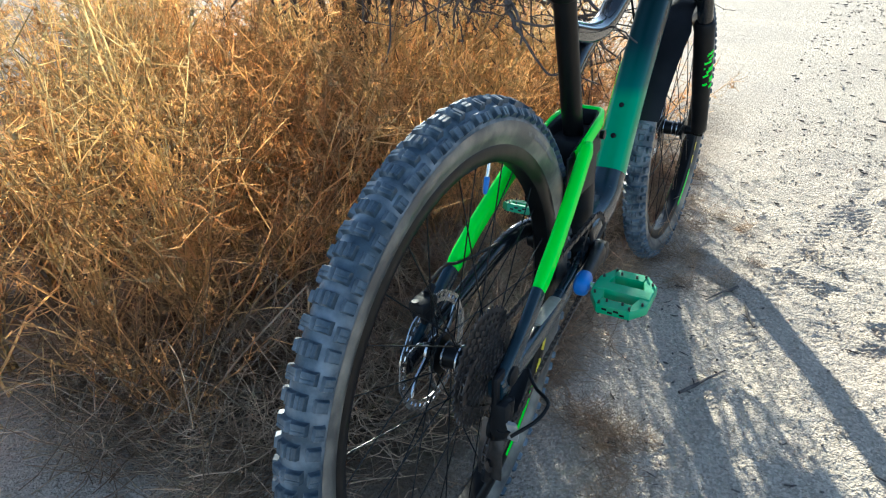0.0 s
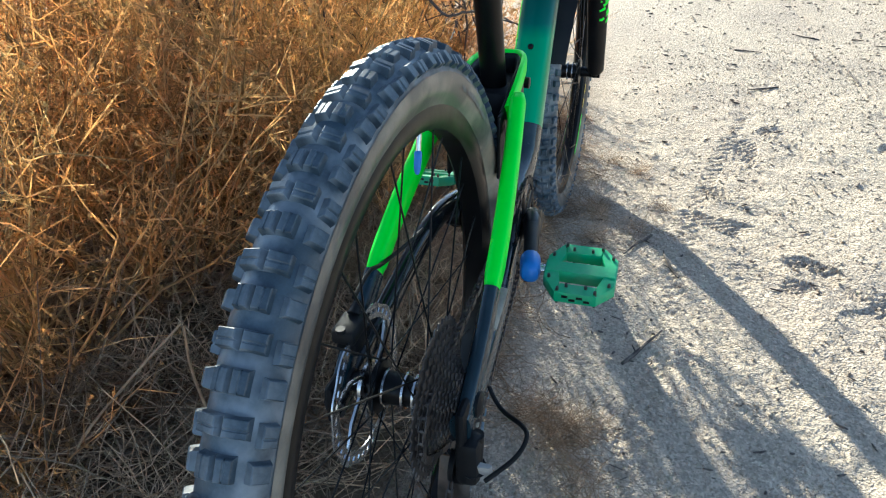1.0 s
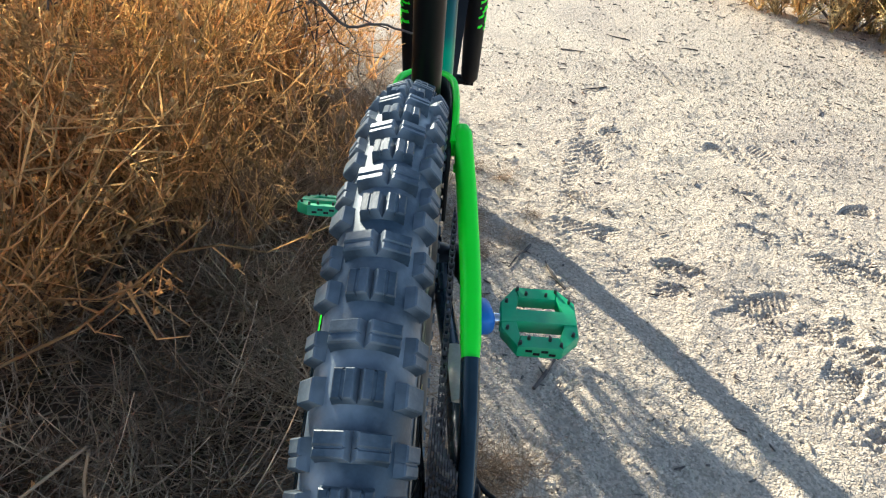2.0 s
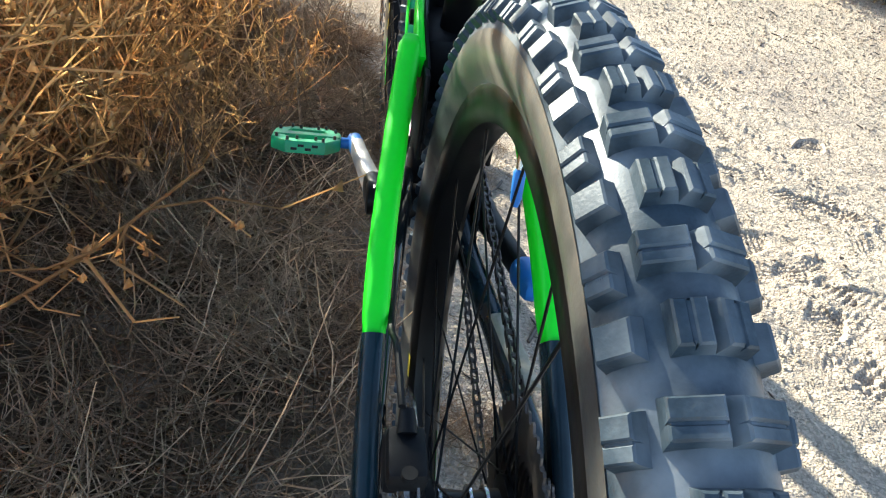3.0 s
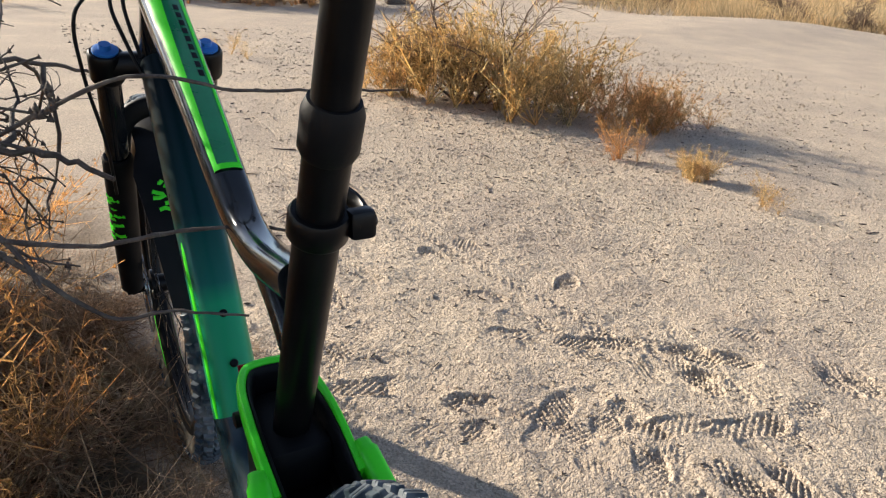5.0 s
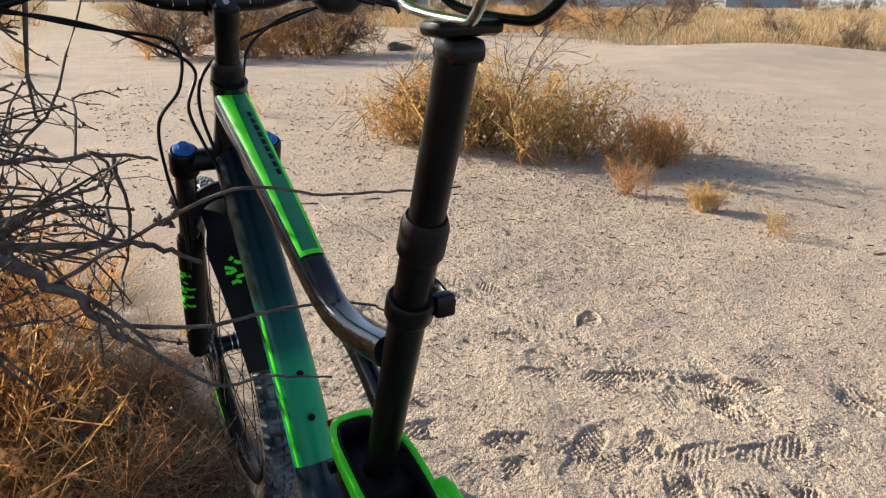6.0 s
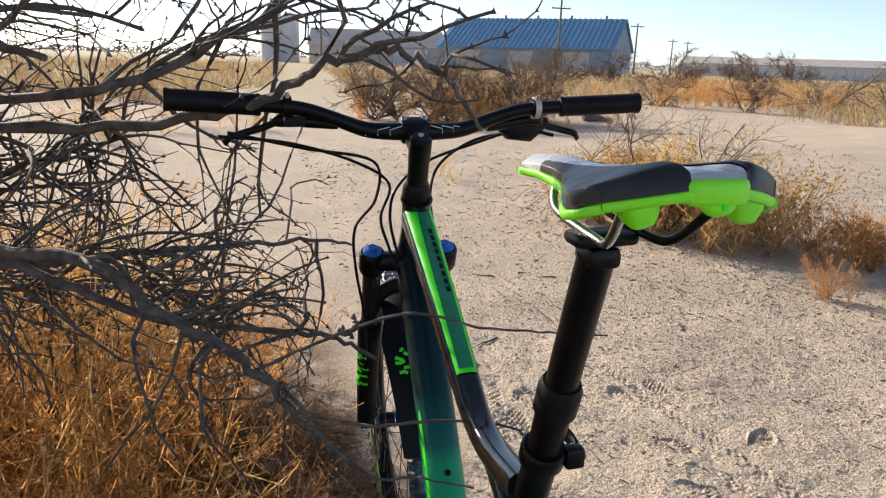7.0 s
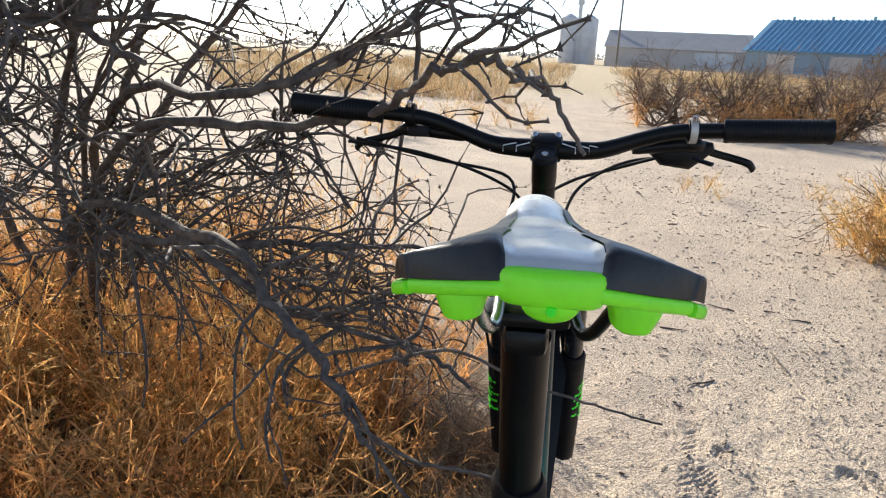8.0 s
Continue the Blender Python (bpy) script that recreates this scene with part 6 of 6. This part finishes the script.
def fork(p, d, ln, rad, lev):
    n = 7
    pts = [np.array(p)]
    for i in range(n - 1):
        d = d + rr.normal(0, 0.24, 3) + [0.02, -0.01, -0.02]
        d /= np.linalg.norm(d)
        pts.append(pts[-1] + d * ln / (n - 1))
    pts = np.array(pts)
    if lev > 1 and np.any((np.abs(pts[:, 0] + 0.05 * pts[:, 2]) < 0.12) & (pts[:, 1] > -0.4) & (pts[:, 1] < 1.65) & (pts[:, 2] < 1.02)):
        return
    # keep the camera's way and the rider's side clear
    if np.any((pts[:, 0] > -0.42) & (pts[:, 1] < 0.42)) or np.any((pts[:, 0] > 0.05)) or np.any((pts[:, 0] > -0.30) & (pts[:, 2] > 1.26) & (pts[:, 1] < 0.75)):
        return
    # nothing hangs low over the fallen stems
    if np.any((pts[:, 2] < 0.64) & (pts[:, 1] < 0.95) & (pts[:, 0] > -0.8)) or np.any((pts[:, 2] < 0.86) & (pts[:, 1] < 0.95) & (pts[:, 0] < -0.5)):
        return
    # the handlebar stays in clear view
    if np.any((pts[:, 0] > -0.55) & (pts[:, 1] < 0.95) & (pts[:, 2] > 0.95) & (pts[:, 2] < 1.15)) and rr.random() < 0.85:
        return
    # open towards the light, over the rear wheel
    ahead = pts - [-0.05, -0.05, 0.65]
    along = ahead @ [-0.498, 0.797, 0.342]
    if np.any(np.linalg.norm(ahead - along[:, None] * [-0.498, 0.797, 0.342], axis=1) < 0.20) and rr.random() < 0.8:
        return
    twigs[lev].append((pts, np.linspace(rad, rad * 0.45, n) * (1 + 0.28 * rr.random(n))))
    if lev == 2:
        for _ in range(int(rr.integers(3, 6))):
            k = int(rr.integers(1, n))
            nd = d + rr.normal(0, 0.75, 3)
            fork(pts[k], nd / np.linalg.norm(nd), ln * rr.uniform(0.25, 0.6), max(rad * 0.5, 0.0013), 3)


for i, (pts, r0, r1) in enumerate(BOUGHS):
    path = curve_pts(pts, 7)
    n = len(path)
    jog = [p + Vector(rr.normal(0, min(0.004, 0.25 * r0), 3)) * (0 < k < n - 1) for k, p in enumerate(path)]
    rad = [(r0 + (r1 - r0) * (k / (n - 1)) ** 0.8) * (1 + 0.25 * rr.random() * (k % 3 == 0)) for k in range(n)]
    part("limb" if r0 > 0.006 else "twig", Geo().tube([p - ROOT for p in jog], rad, 9), BARK, mesq)
    count = 64 if r0 > 0.0135 else 58 if r0 > 0.006 else 3
    for _ in range(count):
        k = int(rr.integers(int(n * 0.22), n - 1)) if r0 > 0.006 else int(rr.integers(2, n - 1))
        d = np.array(jog[k + 1] - jog[k]) / (jog[k + 1] - jog[k]).length
        nd = d * 0.7 + rr.normal(0, 0.7, 3)
        fork(np.array(jog[k]), nd / np.linalg.norm(nd), rr.uniform(0.16, 0.46) if r0 > 0.006 else rr.uniform(0.03, 0.07), (0.0042 if r0 > 0.006 else 0.0015) * rr.uniform(0.6, 1.1), 2)
for lev, nm, sides in ((2, "branchlet_mass", 5), (3, "fine_twig_mass", 3)):
    v, t = sweep(np.array([p for p, _ in twigs[lev]]) - np.array(ROOT), np.array([q for _, q in twigs[lev]]), sides)
    if lev == 3:
        # buds and short thorns at the joints
        joints = np.array([p[k] for p, _ in twigs[3] for k in (1, 3, 5)] + [p[k] for p, _ in twigs[2] for k in (1, 2, 3, 4, 5, 6)]) - np.array(ROOT)
        v, t = join([(v, t), specks(joints, rr.uniform(0.0022, 0.0052, len(joints)), rr)])
    o = new(nm, fast_mesh(nm, v, t, BARK))
    o.parent = mesq
    o["kind"] = "stuff"

# ---- stones and sticks on the track ----
r = np.random.default_rng(77)
n = 52000
far = r.random(n) ** 2.2
x, y = 0.04 + 8.0 * far * r.random(n) ** 0.5 + 2.3 * (1 - far) * r.random(n), -0.5 + 10.0 * far * r.random(n) ** 0.5 + 3.4 * (1 - far) * r.random(n)
cube = np.array([[1, 0, 0], [-1, 0, 0], [0, 1, 0], [0, -1, 0], [0, 0, 1], [0, 0, -1]], float)
oct_f = np.array([[0, 2, 4], [2, 1, 4], [1, 3, 4], [3, 0, 4], [2, 0, 5], [1, 2, 5], [3, 1, 5], [0, 3, 5]])
sz = (0.0011 + 0.0040 * r.random(n) ** 5) * (1 + 0.40 * np.maximum(0, np.hypot(x, y) - 2))
pts = cube[None] * sz[:, None, None] * r.uniform(0.6, 1.4, (n, 6, 1)) + np.stack([x, y, ground_height(x, y) + sz * 0.3], -1)[:, None]
tagged(new("gravel", fast_mesh("gravel", pts.reshape(-1, 3), (np.arange(n)[:, None, None] * 6 + oct_f).reshape(-1, 3), SAND)), "loose grains and clods of pale earth on the track", "gravel", kind="stuff")
# chips of bark and stem strewn over the sand
n = 2200
x, y = 0.1 + 6.0 * r.random(n) ** 1.4, 0.2 + 9.0 * r.random(n) ** 1.2
a, ln = r.uniform(0, np.pi, n), (0.006 + 0.022 * r.random(n) ** 3) * (1 + 0.12 * np.hypot(x, y))
u = np.array([-0.5, 0.1, 0.5])
L = np.stack([x[:, None] + np.cos(a)[:, None] * ln[:, None] * u, y[:, None] + np.sin(a)[:, None] * ln[:, None] * u + 0.15 * ln[:, None] * np.abs(u), np.zeros((n, 3))], -1)
L[..., 2] = ground_height(L[..., 0], L[..., 1]) + 0.003
v, t = sweep(L, np.array([[0.7, 1.0, 0.6]]) * (0.0011 + 0.0016 * r.random((n, 1))) * (1 + 0.15 * np.hypot(x, y))[:, None], 4)
tagged(new("bark_chips", fast_mesh("bark_chips", v, t, BARK)), "dark chips of bark and stem strewn on the sand", "litter", kind="stuff")
for k in range(16):
    x, y = ((0.62, 2.45), (1.0, 2.75), (0.9, 3.4), (1.13, 3.4), (1.25, 3.3), (0.6, 3.0), (1.9, 3.0), (1.7, 4.2), (0.35, 3.6), (0.30, 0.95), (0.22, 1.02), (0.26, 0.62), (1.6, 2.5), (2.9, 1.4), (1.5, 4.9), (0.9, 5.2))[k]
    a, ln = r.uniform(0, 6.28), r.uniform(0.05, 0.16)
    p = [np.array([x + math.cos(a) * ln * u, y + math.sin(a) * ln * u, 0.0]) + [*r.normal(0, 0.006, 2), 0] for u in (-0.5, -0.2, 0.1, 0.5)]
    for q in p:
        q[2] = float(ground_height(np.array([q[0]], float), np.array([q[1]], float))[0]) + 0.004
    g = Geo().tube(p, [0.0035, 0.004, 0.003, 0.0015], 7)
    g.tube([p[1], p[1] + np.array([0.02 * math.cos(a + 1), 0.02 * math.sin(a + 1), 0.004])], [0.002, 0.001], 5)
    solid("fallen_twig", g, BARK, "small dry twig lying on the sand", "twig", group="twigs on the sand")

# a charred log by the far shrub
def stick(at, heading, length, rad, name, label, material):
    p = []
    for u in np.linspace(0, 1, 7):
        q = [at[0] + math.cos(heading) * length * u + 0.008 * math.sin(5 * u), at[1] + math.sin(heading) * length * u, 0.0]
        q[2] = float(ground_height(np.array([q[0]]), np.array([q[1]]))[0]) + rad * (0.75 - 0.9 * u)
        p.append(q)
    solid(name, Geo().tube(p, [rad * 0.5, rad, rad * 0.95, rad * 0.8, rad * 0.7, rad * 0.6, rad * 0.4], 9), material, label, "wood")


stick((6.6, 14.4), radians(10), 0.75, 0.13, "charred_log", "short charred log on the sand beside the shrub", BARK)

# grey line of bare trees along the horizon; distance haze is in the colour
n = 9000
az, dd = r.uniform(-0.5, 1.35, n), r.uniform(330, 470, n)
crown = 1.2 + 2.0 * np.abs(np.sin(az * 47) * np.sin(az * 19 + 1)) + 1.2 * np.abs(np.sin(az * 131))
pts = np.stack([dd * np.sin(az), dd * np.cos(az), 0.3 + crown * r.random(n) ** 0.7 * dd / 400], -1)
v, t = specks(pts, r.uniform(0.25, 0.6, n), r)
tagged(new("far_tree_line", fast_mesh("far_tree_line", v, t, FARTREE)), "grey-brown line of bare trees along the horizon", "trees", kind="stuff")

# ---- buildings, poles ----
def bearing(d, deg):
    """A place d metres off at a bearing to the right of ahead."""
    return d * math.sin(radians(deg)), d * math.cos(radians(deg))


def barn(name, at, turn, length, depth, eave, ridge, roof_m, wall_m, label, ribs=0, vents=0, over=0.4):
    ob = thing(name, (*at, 0), label, "building", turn=(0, 0, turn))
    L, D = length / 2, depth / 2
    w = Geo()
    t = 0.2
    for y in (-D, D):
        w.box((0, y, eave / 2), (length, t, eave))
    for x in (-L, L):
        vs = [(x + dx, y, z) for dx in (-t / 2, t / 2) for y, z in ((-D, 0), (D, 0), (D, eave), (0, ridge - 0.1), (-D, eave))]
        w.add(vs, [(0, 1, 2, 3, 4), (5, 9, 8, 7, 6)] + [(i, (i + 1) % 5, 5 + (i + 1) % 5, 5 + i) for i in range(5)])
    part("wall", w, wall_m, ob, smooth=0)
    for s in (-1, 1):
        g = Geo()
        n = Vector((0, s * (ridge - eave), D)).normalized()
        a, b = Vector((0, s * (D + over), eave - over * (ridge - eave) / D)), Vector((0, 0, ridge))
        vs = [Vector((x, 0, 0)) + p + n * h for x in (-L - over, L + over) for p in (a, b) for h in (0, 0.12)]
        g.add(vs, [(0, 1, 3, 2), (4, 6, 7, 5), (0, 4, 5, 1), (2, 3, 7, 6), (1, 5, 7, 3), (0, 2, 6, 4)])
        roof = part("roof", g, roof_m, ob, smooth=0)
        if ribs and s < 0:
            for k in range(ribs):
                x = -L + length * (k + 0.5) / ribs
                part("roof_rib", Geo().tube([Vector((x, 0, 0)) + a + n * 0.13, Vector((x, 0, 0)) + b + n * 0.13], (0.10, 0.13), 6), roof_m, roof)
    for k in range(vents):
        x = -L + length * (k + 0.5) / vents
        part("roof_vent", Geo().tube([(x, 0, ridge), (x, 0, ridge + 0.5)], 0.16, 8), wall_m, ob)
    return ob


B = barn("metal_barn", (34.4, 89.7), -38, 22.4, 13, 3.2, 6.85, ROOFBLUE, WALLBLUE, "long metal barn with a blue ribbed roof", ribs=34, vents=5)
for k in range(3):
    part("barn_door", Geo().box((-7 + 7 * k, -6.62, 1.35), (3.2, 0.1, 2.7)), WALLGREY, B, "grey sliding door")
S = barn("low_shed", bearing(135, 8.4), -9, 23.5, 14, 3.4, 6.3, WALLGREY, WALLGREY, "grey-brown shed with a shallow roof")
part("shed_door", Geo().box((6, -7.12, 1.5), (6.0, 0.1, 3.0)), CONCRETE, S, "pale roller door")
barn("low_building", bearing(150, 40.0), -40, 40, 10, 2.4, 3.6, WALLGREY, CONCRETE, "far low building with a flat grey roof")
barn("low_building", bearing(190, 53.0), -50, 16, 10, 2.4, 4.0, CONCRETE, WALLBLUE, "small far building behind bare trees")
SILO = thing("silo", (*bearing(145, 0.9), 0), "pale grey twin silo behind the shed", "silo")
for dx in (-1.9, 1.9):
    part("silo_tower", Geo().lathe([(0, 1.8), (8.3, 1.8), (8.6, 1.7), (9.4, 0.3), (9.4, 0)], (dx, 0, 0), 24, axis="z"), CONCRETE, SILO)
part("elevator_leg", Geo().box((0, -0.5, 5.8), (0.7, 0.7, 11.6)).box((0, -0.5, 11.6), (1.2, 1.2, 1.0)), CONCRETE, SILO)


def power_pole(at, height, arms):
    ob = thing("power_pole", (*at, 0), "weathered wooden power pole with crossarm", "pole", group="power poles")
    part("mast", Geo().tube([(0, 0, 0), (0, 0, height)], [0.17, 0.11], 10), POLE, ob)
    for k in range(arms):
        z = height - 0.5 - 1.1 * k
        arm = part("crossarm", Geo().box((0, 0, z), (2.4, 0.12, 0.14)), POLE, ob)
        for x in (-1.05, -0.4, 0.4, 1.05):
            part("insulator", Geo().tube([(x, 0, z + 0.06), (x, 0, z + 0.28)], [0.05, 0.03], 6), CONCRETE, arm)
    return ob


for d, az, h, arms in ((88, 22.7, 9.3, 2), (120, 28.6, 8.0, 1), (170, 31.3, 7.6, 1), (180, 32.4, 7.6, 1), (110, 4.0, 14.0, 2)):
    power_pole(bearing(d, az), h, arms)
